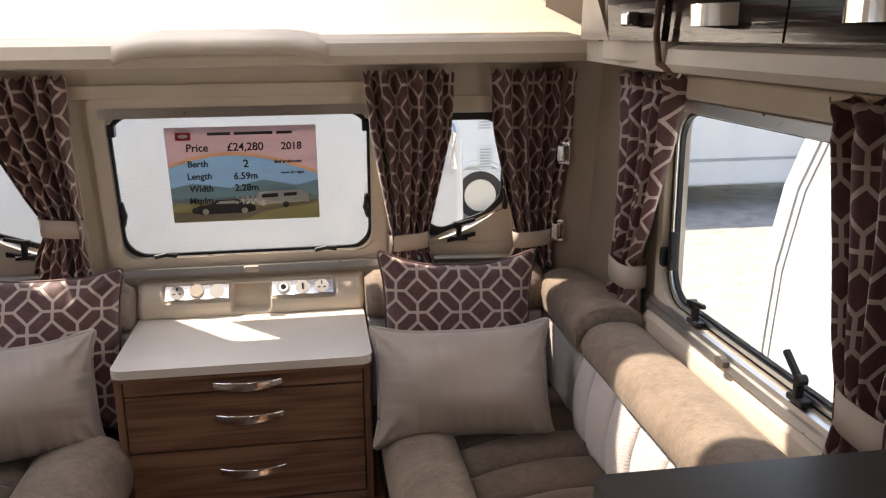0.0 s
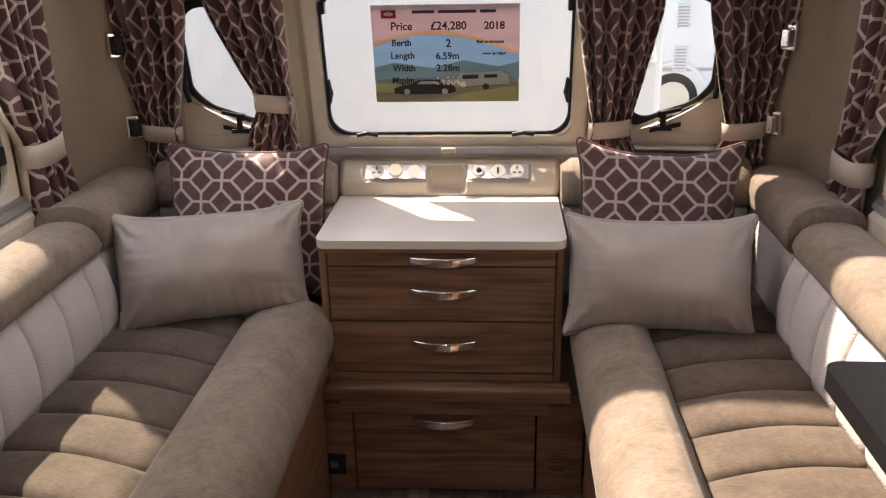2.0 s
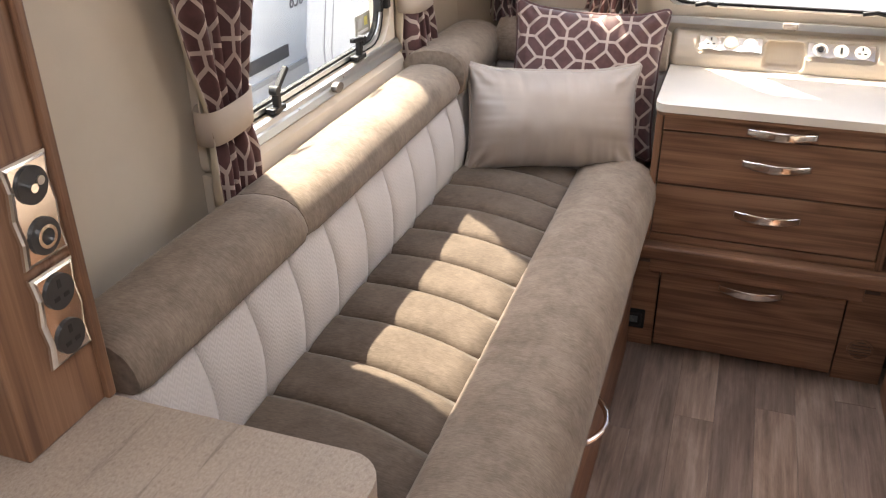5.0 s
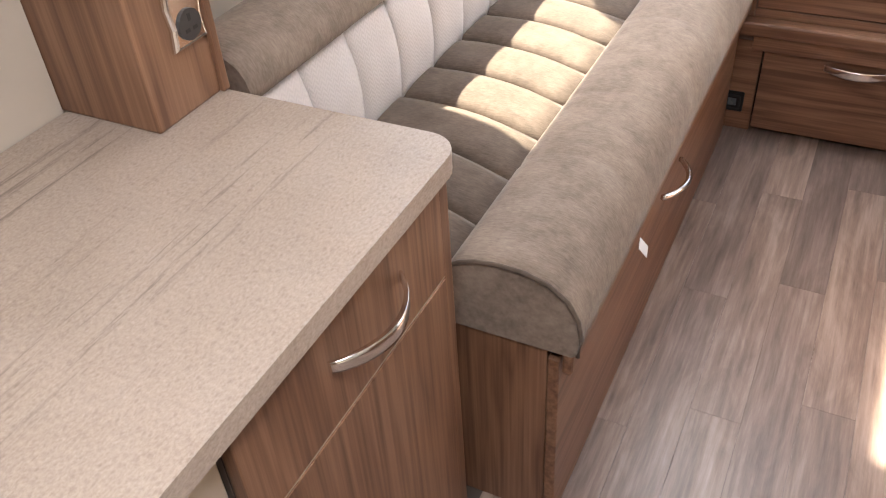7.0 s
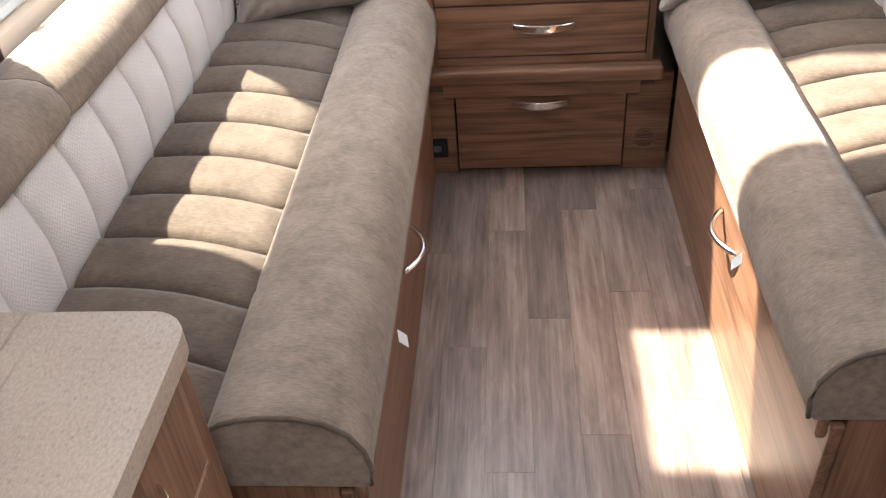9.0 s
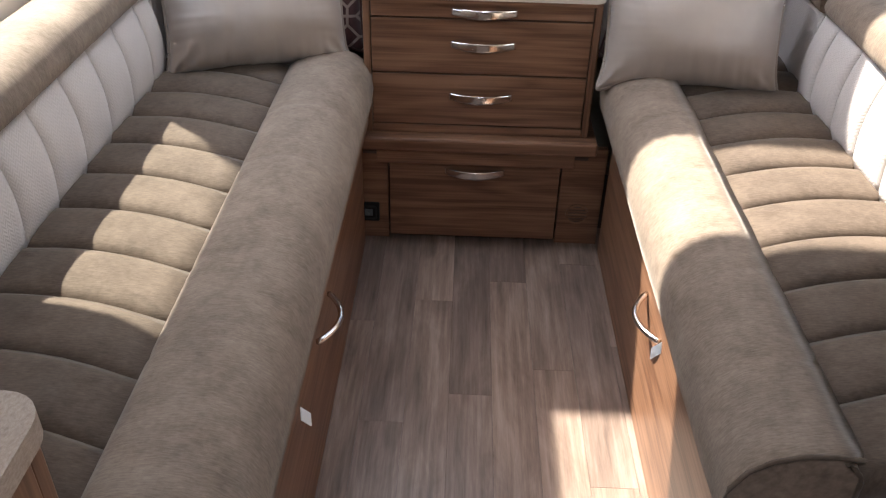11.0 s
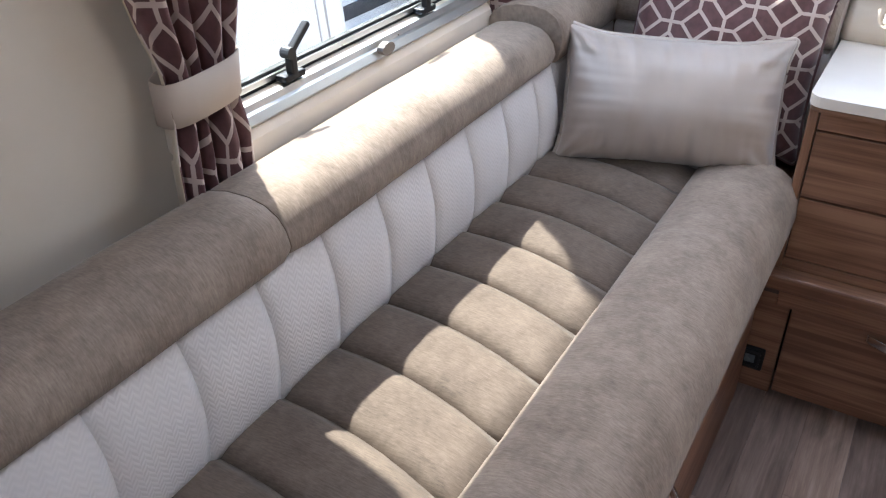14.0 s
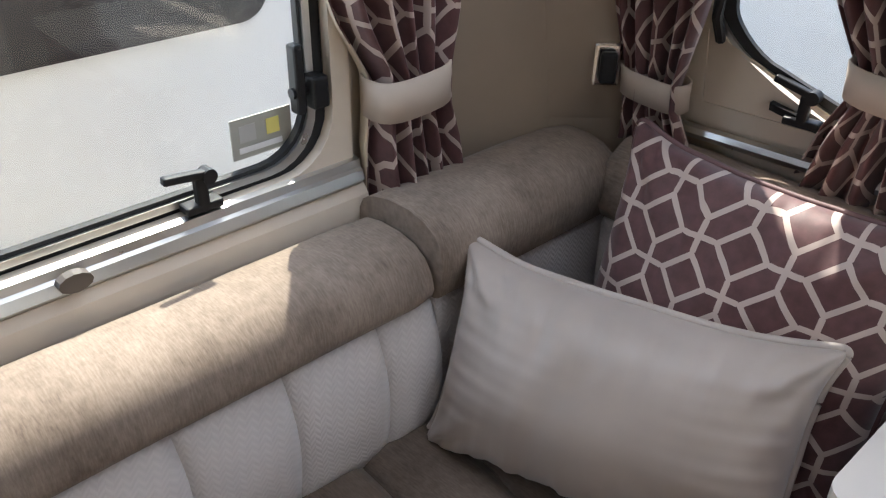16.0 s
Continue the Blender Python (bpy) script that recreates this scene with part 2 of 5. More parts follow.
def satin(name, col):
    m, nt, p = node_mat(name)
    n = noise_of(nt, coords(nt), 7, 4)
    nt.links.new(ramp(nt, n.outputs[0], ((0.3, tuple(c * 0.92 for c in col)), (0.7, tuple(c * 1.06 for c in col)))).outputs[0], p.inputs["Base Color"])
    p.inputs["Roughness"].default_value = 0.46
    p.inputs["Sheen Weight"].default_value = 0.3
    folds = noise_of(nt, coords(nt, (9, 9, 8)), 1.0, 3, 0.5)
    weave = noise_of(nt, coords(nt, (900, 900, 500)), 1.0, 2)
    bump(nt, p, mathn(nt, "ADD", folds.outputs[0], mathn(nt, "MULTIPLY", weave.outputs[0], 0.03)), 0.14, 0.006)
    return m


M_SATIN = satin("silver beige satin", (0.40, 0.338, 0.292))
M_PIPING = plain("beige piping", (0.43, 0.37, 0.325), 0.45)
M_TIE = plain("beige tieback cloth", (0.50, 0.42, 0.35), 0.7)
M_LINING = plain("cream curtain lining", (0.62, 0.54, 0.42), 0.8)
M_GLOSS = wood("dark gloss veneer", "y", (0.022, 0.014, 0.011), (0.04, 0.026, 0.02), (0.07, 0.045, 0.034), 0.05)
M_GLOSS.node_tree.nodes["Principled BSDF"].inputs["Specular IOR Level"].default_value = 0.14
M_PAPER = plain("white paper", (0.8, 0.8, 0.8), 0.7)
M_VAN = plain("white van panel", (0.87, 0.88, 0.88), 0.25, var=0.02)
# ground colour is made up: paled to bounce light onto the vans' sides
M_YARD_BOUNCE = plain("yard ground paled for bounce", (0.42, 0.40, 0.37), 0.95, var=0.2)


# ---- mesh helpers ----
def thing(name, label="", category="", group="", kind="", at=(0, 0, 0)):
    o = new(name)
    o.location = at
    o.empty_display_size = 0.05
    return tagged(o, label, category, group, kind)


def mesh_of(name, bm, mat, smooth=False):
    me = bpy.data.meshes.new(name)
    bm.normal_update()
    bm.to_mesh(me)
    bm.free()
    for m in (mat if isinstance(mat, (list, tuple)) else (mat,)):
        me.materials.append(m)
    if smooth:
        for f in me.polygons:
            f.use_smooth = True
    return me


def part(name, bm, mat, parent=None, label="", smooth=False):
    """One bmesh in world coordinates as one mesh under a thing or a part."""
    o = new(name, mesh_of(name, bm, mat, smooth))
    if parent is not None:
        o.parent = parent
        o.matrix_parent_inverse = Matrix.Translation(parent.location).inverted()
    return tagged(o, label)


def box_bm(x0, x1, y0, y1, z0, z1, bevel=0.0, segs=2):
    bm = bmesh.new()
    bmesh.ops.create_cube(bm, size=1)
    bmesh.ops.scale(bm, vec=(abs(x1 - x0), abs(y1 - y0), abs(z1 - z0)), verts=bm.verts)
    bmesh.ops.translate(bm, vec=((x0 + x1) / 2, (y0 + y1) / 2, (z0 + z1) / 2), verts=bm.verts)
    if bevel:
        bmesh.ops.bevel(bm, geom=bm.edges[:], offset=bevel, segments=segs, profile=0.5, affect="EDGES")
    return bm


def join_bm(a, b):
    me = bpy.data.meshes.new("tmp")
    b.to_mesh(me)
    b.free()
    a.from_mesh(me)
    bpy.data.meshes.remove(me)
    return a


def poly_bm(outline, depth_vec):
    """Outline (3D points in one plane) extruded along depth_vec."""
    bm = bmesh.new()
    d = Vector(depth_vec)
    a = [bm.verts.new(Vector(p)) for p in outline]
    b = [bm.verts.new(Vector(p) + d) for p in outline]
    n = len(a)
    bm.faces.new(a)
    bm.faces.new(b[::-1])
    for i in range(n):
        bm.faces.new((a[i], b[i], b[(i + 1) % n], a[(i + 1) % n]))
    bmesh.ops.recalc_face_normals(bm, faces=bm.faces)
    return bm


def rounded(x0, x1, y0, y1, radii, n=6):
    """Rectangle outline with a radius at (x0,y0), (x1,y0), (x1,y1), (x0,y1)."""
    pts = []
    cs = ((x0, y0, 180), (x1, y0, 270), (x1, y1, 0), (x0, y1, 90))
    for (cx, cy, a0), r in zip(cs, radii):
        if r <= 0:
            pts.append((cx, cy))
            continue
        sx = 1 if cx == x0 else -1
        sy = 1 if cy == y0 else -1
        for i in range(n + 1):
            a = radians(a0 + 90 * i / n)
            pts.append((cx + sx * r + r * math.cos(a), cy + sy * r + r * math.sin(a)))
    return pts


def ring_bm(outer, inner, depth_vec):
    """Frame between two outlines with the same number of points."""
    bm = bmesh.new()
    d = Vector(depth_vec)
    rows = [[bm.verts.new(Vector(p) + e) for p in o] for o, e in ((outer, d * 0), (outer, d), (inner, d), (inner, d * 0))]
    n = len(outer)
    for r in range(4):
        for i in range(n):
            bm.faces.new((rows[r][i], rows[r][(i + 1) % n], rows[(r + 1) % 4][(i + 1) % n], rows[(r + 1) % 4][i]))
    bmesh.ops.recalc_face_normals(bm, faces=bm.faces)
    return bm


def sweep_bm(profile, y0, y1, axis="y", caps=True, steps=1, wob=0.0):
    """Closed profile of (a, z) swept along an axis."""
    bm = bmesh.new()
    rows = []
    for k in range(steps + 1):
        t = y0 + (y1 - y0) * k / steps
        row = []
        for a, z in profile:
            w = wob * noise.noise(Vector((a * 5, t * 5, z * 5))) if wob else 0
            row.append(bm.verts.new((a + w, t, z + w) if axis == "y" else (t, a + w, z + w)))
        rows.append(row)
    n = len(profile)
    for r0, r1 in zip(rows, rows[1:]):
        for i in range(n):
            bm.faces.new((r0[i], r0[(i + 1) % n], r1[(i + 1) % n], r1[i]))
    if caps:
        bm.faces.new(rows[0][::-1])
        bm.faces.new(rows[-1])
    bmesh.ops.recalc_face_normals(bm, faces=bm.faces)
    return bm


def tube_bm(points, r, sides=8):
    bm = bmesh.new()
    rows = []
    P = [Vector(p) for p in points]
    for i, p in enumerate(P):
        t = (P[min(i + 1, len(P) - 1)] - P[max(i - 1, 0)]).normalized()
        u = t.cross(Vector((0, 0, 1)))
        if u.length < 0.1:
            u = t.cross(Vector((1, 0, 0)))
        u.normalize()
        v = t.cross(u)
        rows.append([bm.verts.new(p + r * (math.cos(a) * u + math.sin(a) * v)) for a in [2 * math.pi * k / sides for k in range(sides)]])
    for a, b in zip(rows, rows[1:]):
        for i in range(sides):
            bm.faces.new((a[i], a[(i + 1) % sides], b[(i + 1) % sides], b[i]))
    bm.faces.new(rows[0])
    bm.faces.new(rows[-1][::-1])
    bmesh.ops.recalc_face_normals(bm, faces=bm.faces)
    return bm


def disc_bm(centre, normal, r, depth, sides=20, r2=None):
    bm = bmesh.new()
    m = Matrix.Translation(Vector(centre) + Vector(normal).normalized() * depth / 2) @ Vector(normal).to_track_quat("Z", "Y").to_matrix().to_4x4()
    bmesh.ops.create_cone(bm, cap_ends=True, segments=sides, radius1=r, radius2=r if r2 is None else r2, depth=depth, matrix=m)
    return bm


def wall_with_hole(name, plane, lo, hi, hole, thick):
    """Wall in a plane ('x' or 'y' constant); lo, hi = (a0, z0), (a1, z1); hole = (a0, z0, a1, z1)."""
    axis, at = plane
    a0, z0 = lo
    a1, z1 = hi
    h0, hz0, h1, hz1 = hole
    bm = bmesh.new()
    for aa, ab, za, zb in ((a0, h0, z0, z1), (h1, a1, z0, z1), (h0, h1, z0, hz0), (h0, h1, hz1, z1)):
        t0, t1 = sorted((at, at + thick))
        b = box_bm(t0, t1, aa, ab, za, zb) if axis == "x" else box_bm(aa, ab, t0, t1, za, zb)
        join_bm(bm, b)
    return tagged(part(name, bm, M_WALL), kind="structure")


# ---- the shell ----
W = 1.06
BACK = -4.4
CEIL = 1.98
SIDE_HOLE = (-0.97, 0.910, -0.10, 1.41)
LEFT_HOLE = (-0.97, 0.910, -0.10, 1.63)
tagged(wall_with_hole("wall_left", ("x", -W), (BACK, 0), (0.06, CEIL), LEFT_HOLE, -0.04), "cream board side wall with a window opening", "wall")
rw = wall_with_hole("wall_right", ("x", W), (BACK, 0), (0.06, CEIL), SIDE_HOLE, 0.04)
tagged(rw, "cream board side wall with window openings", "wall")
# back wall is out of view; dark wood keeps its bounce light down
tagged(part("wall_back", box_bm(-W, W, BACK - 0.04, BACK, 0, CEIL), M_WOOD_Z), "unseen rear partition in elm wood, dark to cut bounce", "wall", kind="structure")
tagged(part("floor", box_bm(-W, W, BACK, 0.62, -0.05, -0.004), M_GAP), "grey-brown oak-look vinyl plank floor", "floor", kind="structure")

# ceiling with its two rooflight openings
bm = bmesh.new()
RX0, RX1, RY0, RY1 = -0.93, 0.45, -0.21, 0.22
HX, HY0, HY1 = 0.25, -2.7, -2.2
for x0, x1, y0, y1 in ((-W - 0.04, RX0, HY1, 0.24), (RX1, W + 0.04, HY1, 0.24), (RX0, RX1, HY1, RY0), (RX0, RX1, RY1, 0.24),
                       (-W - 0.04, -HX, HY0, HY1), (HX, W + 0.04, HY0, HY1), (-W - 0.04, W + 0.04, BACK, HY0)):
    join_bm(bm, box_bm(x0, x1, y0, y1, CEIL, CEIL + 0.05))
tagged(part("ceiling", bm, M_CEIL), "pale cream caravan ceiling with a rooflight", "ceiling", kind="structure")

# the front wall leans in towards its top
LEAN = 0.17


def front_y(z, base=0.46):
    return base - LEAN * max(0.0, z - 0.9)


def lean_panel(name, p0, p1, z0, z1, hole=None, thick=0.04, mat=None):
    """Panel between two plan points with the front's lean; hole = (u0, z0, u1, z1, list) in metres along it."""
    a, b = Vector((*p0, 0)), Vector((*p1, 0))
    along = (b - a).normalized()
    out = Vector((-along.y, along.x, 0))
    if out.y < 0:
        out = -out
    L = (b - a).length

    def at(u, z):
        q = a + along * u
        return Vector((q.x, q.y - LEAN * max(0.0, z - 0.9), z))

    bm = bmesh.new()
    if hole is None:
        quads = [(0, L, z0, z1)]
    else:
        h0, hz0, h1, hz1 = hole
        quads = [(0, h0, z0, z1), (h1, L, z0, z1), (h0, h1, z0, hz0), (h0, h1, hz1, z1)]
    for u0, u1, za, zb in quads:
        zs = sorted({za, zb, *(z for z in (0.9,) if za < z < zb)})
        for q0, q1 in zip(zs, zs[1:]):
            join_bm(bm, poly_bm([at(u0, q0), at(u1, q0), at(u1, q1), at(u0, q1)], out * thick))
    return part(name, bm, mat or M_WALL), at, out


FRONT_TOP = 1.62
front, fat, fout = lean_panel("wall_front", (-0.42, 0.46), (0.42, 0.46), 0.0, FRONT_TOP, (0.05, 0.93, 0.79, 1.375))
tagged(front, "cream front wall leaning in round the window", "wall", kind="structure")
QUARTER = []
for sgn, nm in ((-1, "left"), (1, "right")):
    q, at, out = lean_panel("wall_quarter_" + nm, (0.42 * sgn, 0.46), (0.84 * sgn, 0.42), 0.0, FRONT_TOP, (0.06, 0.95, 0.36, 1.365))
    tagged(q, "cream front wall beside the middle window", "wall", kind="structure")
    QUARTER.append((sgn, at, out))
    c1, _, _ = lean_panel("wall_corner_" + nm, (0.84 * sgn, 0.42), (0.97 * sgn, 0.28), 0.0, 1.86, mat=M_CORNER_SHADE)
    c2, _, _ = lean_panel("wall_corner_end_" + nm, (0.97 * sgn, 0.28), ((W + 0.005) * sgn, 0.05), 0.0, CEIL, mat=M_CORNER_SHADE)
    for c in (c1, c2):
        tagged(c, "cream moulded corner of the front wall", "wall", kind="structure")

# floor planks
PL_W, PL_L = 0.105, 0.84
meshes = {}
floor_ob = bpy.data.objects["floor"]
y_lo, y_hi = -3.4, 0.1
col = 0
x = -0.47
while x < 0.62:
    off = (col * 0.37) % PL_L
    y = y_lo - off
    while y < y_hi:
        ya, yb = max(y, y_lo), min(y + PL_L, y_hi)
        if yb - ya > 0.04:
            key = round(yb - ya, 3)
            if key not in meshes:
                b = box_bm(-PL_W / 2 + 0.0004, PL_W / 2 - 0.0004, -(yb - ya) / 2 + 0.0004, (yb - ya) / 2 - 0.0004, -0.004, 0.0)
                meshes[key] = mesh_of("plank", b, M_PLANK)
            o = new("plank", meshes[key])
            o.location = (x + PL_W / 2, (ya + yb) / 2, 0)
            o.parent = floor_ob
        y += PL_L
    x += PL_W
    col += 1


# ---- front moulding, sunroof and lockers ----
sh = thing("front_shelf", "cream moulded front shelf below the sunroof", "shelf", at=(0, 0.2, 1.49))
prof = [(0.12, 1.495), (0.42, 1.48), (0.46, 1.50), (0.46, 1.72), (0.44, 1.72), (0.24, 1.60), (0.16, 1.562), (0.125, 1.555), (0.108, 1.545), (0.105, 1.515)]
part("moulding", sweep_bm(prof, -0.93, 0.93, "x"), M_CREAM, sh)
rib = [(0.103, 1.52), (0.094, 1.53), (0.094, 1.552), (0.106, 1.567), (0.15, 1.572), (0.24, 1.606), (0.24, 1.596), (0.16, 1.558), (0.125, 1.552), (0.108, 1.543)]
bm = bmesh.new()
rows = []
for k in range(25):
    u = k / 24
    e = min(1.0, 5 * min(u, 1 - u)) ** 0.5
    rows.append([bm.verts.new((-0.262 + 0.505 * u, 0.13 + (a - 0.13) * (0.93 + 0.07 * e), z - 0.022 * (1 - e))) for a, z in rib])
for r0, r1 in zip(rows, rows[1:]):
    for k in range(len(rib)):
        bm.faces.new((r0[k], r0[(k + 1) % len(rib)], r1[(k + 1) % len(rib)], r1[k]))
bm.faces.new(rows[0])
bm.faces.new(rows[-1][::-1])
bmesh.ops.recalc_face_normals(bm, faces=bm.faces)
part("grip_rib", bm, M_CREAM, sh, smooth=True)
sr = thing("sunroof", "front sunroof pane in a dark frame", "sunroof", at=(0, 0.3, 1.75))
for xa, xb, ya, yb in ((-0.72, 0.72, 0.425, 0.46), (-0.72, 0.72, 0.26, 0.29)):
    za = 1.72 + (0.46 - yb) * 0.6
    zb = 1.72 + (0.46 - ya) * 0.6
    part("frame", poly_bm([(xa, ya, zb), (xb, ya, zb), (xb, yb, za), (xa, yb, za)], (0, 0, 0.04)), M_BLACK, sr)
pane = part("pane", poly_bm([(-0.74, 0.265, 1.872), (0.74, 0.265, 1.872), (0.74, 0.46, 1.757), (-0.74, 0.46, 1.757)], (0, 0.003, 0.004)), M_GLASS, sr)
pane.visible_shadow = False
o = part("ceiling_front_middle", poly_bm([(-0.75, 0.24, 1.98), (0.75, 0.24, 1.98), (0.75, 0.26, 1.84), (-0.75, 0.26, 1.84)], (0, 0, 0.05)), M_CEIL)
tagged(o, "pale cream ceiling sloping down to the sunroof", "ceiling", kind="structure")
for sgn, nm in ((-1, "left"), (1, "right")):
    o = part("ceiling_front_" + nm, poly_bm([(0.75 * sgn, 0.24, 1.98), (1.08 * sgn, 0.24, 1.98), (1.08 * sgn, 0.5, 1.70), (0.75 * sgn, 0.5, 1.70)], (0, 0, 0.05)), M_CEIL)
    tagged(o, "pale cream ceiling beside the sunroof", "ceiling", kind="structure")

lk = thing("overhead_locker", "dark gloss overhead lockers with chrome handles above the window", "cupboard", at=(0.9, -0.9, 1.5))
part("body", box_bm(0.80, W, -2.2, -0.30, 1.51, CEIL, 0.004), M_CREAM, lk)
lip = [(0.775, 1.502), (1.055, 1.495), (1.055, 1.545), (0.79, 1.545), (0.772, 1.538), (0.768, 1.515)]
part("lower_trim", sweep_bm(lip, -2.2, -0.70), M_CREAM, lk)
part("end_moulding", poly_bm([(0.768, -0.695, 1.502), (0.90, 0.11, 1.495), (W, 0.11, 1.495), (W, -0.695, 1.495)], (0, 0, 0.048)), M_CREAM, lk)
part("end_cap", poly_bm([(0.785, -0.38, 1.55), (0.79, -0.20, 1.72), (0.82, -0.05, CEIL), (W, -0.05, CEIL), (W, 0.10, 1.55), (0.88, 0.10, 1.55)], (0.001, 0.0, 0.0)), M_CREAM, lk)
for i, (ya, yb, s0, s1) in enumerate(((-0.655, -0.40, 0.0, 0.16), (-1.03, -0.685, 0.0, 0.0), (-1.42, -1.036, 0.0, 0.0), (-1.81, -1.426, 0, 0))):
    d = part("door", poly_bm([(0.778, ya, 1.55), (0.778, yb, 1.55), (0.81, yb + s1, CEIL - 0.03), (0.81, ya + s0, CEIL - 0.03)], (0.018, 0, 0)), M_GLOSS, lk)
    yc = (ya + yb) / 2
    if i:
        pts = [(0.776 - 0.034 * math.sin(math.pi * k / 16) ** 0.6, yc - 0.062 + 0.124 * k / 16, 1.588) for k in range(17)]
        b = bmesh.new()
        rows = [[b.verts.new((px, py, pz - 0.015)), b.verts.new((px, py, pz + 0.015)), b.verts.new((px + 0.004, py, pz + 0.015)), b.verts.new((px + 0.004, py, pz - 0.015))] for px, py, pz in pts]
        for r0, r1 in zip(rows, rows[1:]):
            for k in range(4):
                b.faces.new((r0[k], r0[(k + 1) % 4], r1[(k + 1) % 4], r1[k]))
        b.faces.new(rows[0])
        b.faces.new(rows[-1][::-1])
        bmesh.ops.recalc_face_normals(b, faces=b.faces)
        part("handle", b, M_CHROME, d, "chrome bow handle", smooth=False)
    else:
        part("latch", box_bm(0.755, 0.779, yc - 0.03, yc + 0.005, 1.575, 1.60, 0.004), M_CHROME, d, "small chrome latch")
part("dividing_strip", tube_bm([(0.768, -0.672, CEIL - 0.02), (0.765, -0.672, 1.62), (0.762, -0.674, 1.56), (0.762, -0.69, 1.515), (0.785, -0.72, 1.497)], 0.006), M_WOOD_Z, lk, "thin brown wood strip")


# ---- windows ----
def outline_side(xc, a0, a1, z0, z1, r):
    return [(xc, a, z) for a, z in rounded(a0, a1, z0, z1, (r,) * 4)]


def toggle_catch(parent, base, into, swing=1.0, tilt=0.32):
    """Black window catch: foot, post and lever; into = direction into the room, flat."""
    b = Vector(base)
    i = Vector(into).normalized()
    side = Vector((-i.y, i.x, 0))
    up = Vector((0, 0, 1))

    def slab(c, a, bdir, cdir, la, lb, lc):
        bm = box_bm(-la, la, -lb, lb, -lc, lc, min(la, lb, lc) * 0.45)
        m = Matrix((a, bdir, cdir)).transposed().to_4x4()
        m.translation = c
        bm.transform(m)
        return bm

    ft = part("catch", slab(b + i * 0.006, side, i, up, 0.026, 0.012, 0.006), M_BLACK, parent)
    part("post", slab(b + i * 0.010 + up * 0.022, side, i, up, 0.008, 0.008, 0.022), M_BLACK, ft)
    la = (side * swing + up * tilt).normalized()
    lc = i.cross(la).normalized()
    part("lever", slab(b + i * 0.014 + up * 0.046 + side * swing * 0.016 + up * tilt * 0.016, la, i, lc, 0.034, 0.0065, 0.0055), M_BLACK, ft)
    part("knuckle", disc_bm(tuple(b + i * 0.004 + up * 0.042 - side * swing * 0.010), tuple(i), 0.010, 0.018, 14), M_BLACK, ft)


def side_window(sgn):
    s = sgn
    w = thing("window_" + ("1" if s < 0 else "2"), "caravan side window with black seal and aluminium sill rail", "window", kind="structure", at=(s * W, -0.53, 1.15))
    x = s * (W - 0.002)
    a0, z0, a1, z1 = SIDE_HOLE if s > 0 else LEFT_HOLE
    part("liner", ring_bm(outline_side(x, a0 - 0.03, a1 + 0.03, z0 - 0.035, z1 + 0.03, 0.02), outline_side(x, a0, a1, z0 + 0.003, z1 - 0.003, 0.085), (s * -0.018, 0, 0)), M_CREAM, w)
    xs = s * (W + 0.012)
    part("seal", ring_bm(outline_side(xs, a0 - 0.004, a1 + 0.004, z0 - 0.004, z1 + 0.004, 0.08), outline_side(xs, a0 + 0.034, a1 - 0.034, z0 + 0.026, z1 - 0.03, 0.075), (s * -0.012, 0, 0)), M_RUBBER, w)
    part("inner_rim", ring_bm(outline_side(xs, a0 + 0.018, a1 - 0.018, z0 + 0.010, z1 - 0.014, 0.08), outline_side(xs, a0 + 0.029, a1 - 0.029, z0 + 0.020, z1 - 0.024, 0.078), (s * -0.017, 0, 0)), M_ALU, w)
    part("pane", poly_bm(outline_side(s * (W + 0.022), a0 + 0.005, a1 - 0.005, z0 + 0.005, z1 - 0.005, 0.08), (s * 0.004, 0, 0)), M_GLASS, w)
    part("dotted_border", ring_bm(outline_side(s * (W + 0.0205), a0 + 0.025, a1 - 0.025, z0 + 0.02, z1 - 0.02, 0.08), outline_side(s * (W + 0.0205), a0 + 0.056, a1 - 0.056, z0 + 0.058, z1 - 0.058, 0.08), (s * -0.0004, 0, 0)), M_DOTS, w)
    rail = [(s * (W - 0.018), z0 - 0.034), (s * (W - 0.032), z0 - 0.034), (s * (W - 0.040), z0 - 0.026), (s * (W - 0.036), z0 - 0.012), (s * (W - 0.030), z0 - 0.009), (s * (W - 0.028), z0 + 0.002), (s * (W - 0.018), z0 + 0.004)]
    part("sill_rail", sweep_bm(rail, a0 - 0.01, a1 + 0.035), M_ALU, w)
    part("blind_cassette", box_bm(min(s * (W - 0.033), s * (W - 0.02)), max(s * (W - 0.033), s * (W - 0.02)), a0 - 0.02, a1 + 0.02, z1 + 0.008, z1 + 0.06, 0.006), M_CREAM, w)
    sill = [(s * (W - 0.0022), z0 - 0.0365), (s * (W - 0.030), z0 - 0.0365), (s * (W - 0.040), z0 - 0.050), (s * (W - 0.046), z0 - 0.078), (s * (W - 0.046), z0 - 0.115), (s * (W - 0.0022), z0 - 0.115)]
    part("sill_moulding", sweep_bm(sill, a0 - 0.03, a1 + 0.04), M_CREAM, w)
    part("blind_bar", box_bm(min(s * (W - 0.03), s * (W - 0.02)), max(s * (W - 0.03), s * (W - 0.02)), a0 - 0.01, a1 + 0.01, z1 - 0.022, z1 + 0.006, 0.003), M_ALU, w)
    bc = disc_bm((s * (W - 0.036), -0.49, z0 - 0.012), (-s, 0, 0), 0.012, 0.014, 12)
    bmesh.ops.scale(bc, vec=(1, 1.7, 1), space=Matrix.Translation((0, 0.49, 0)), verts=bc.verts)
    part("blind_catch", bc, M_CATCH, w)
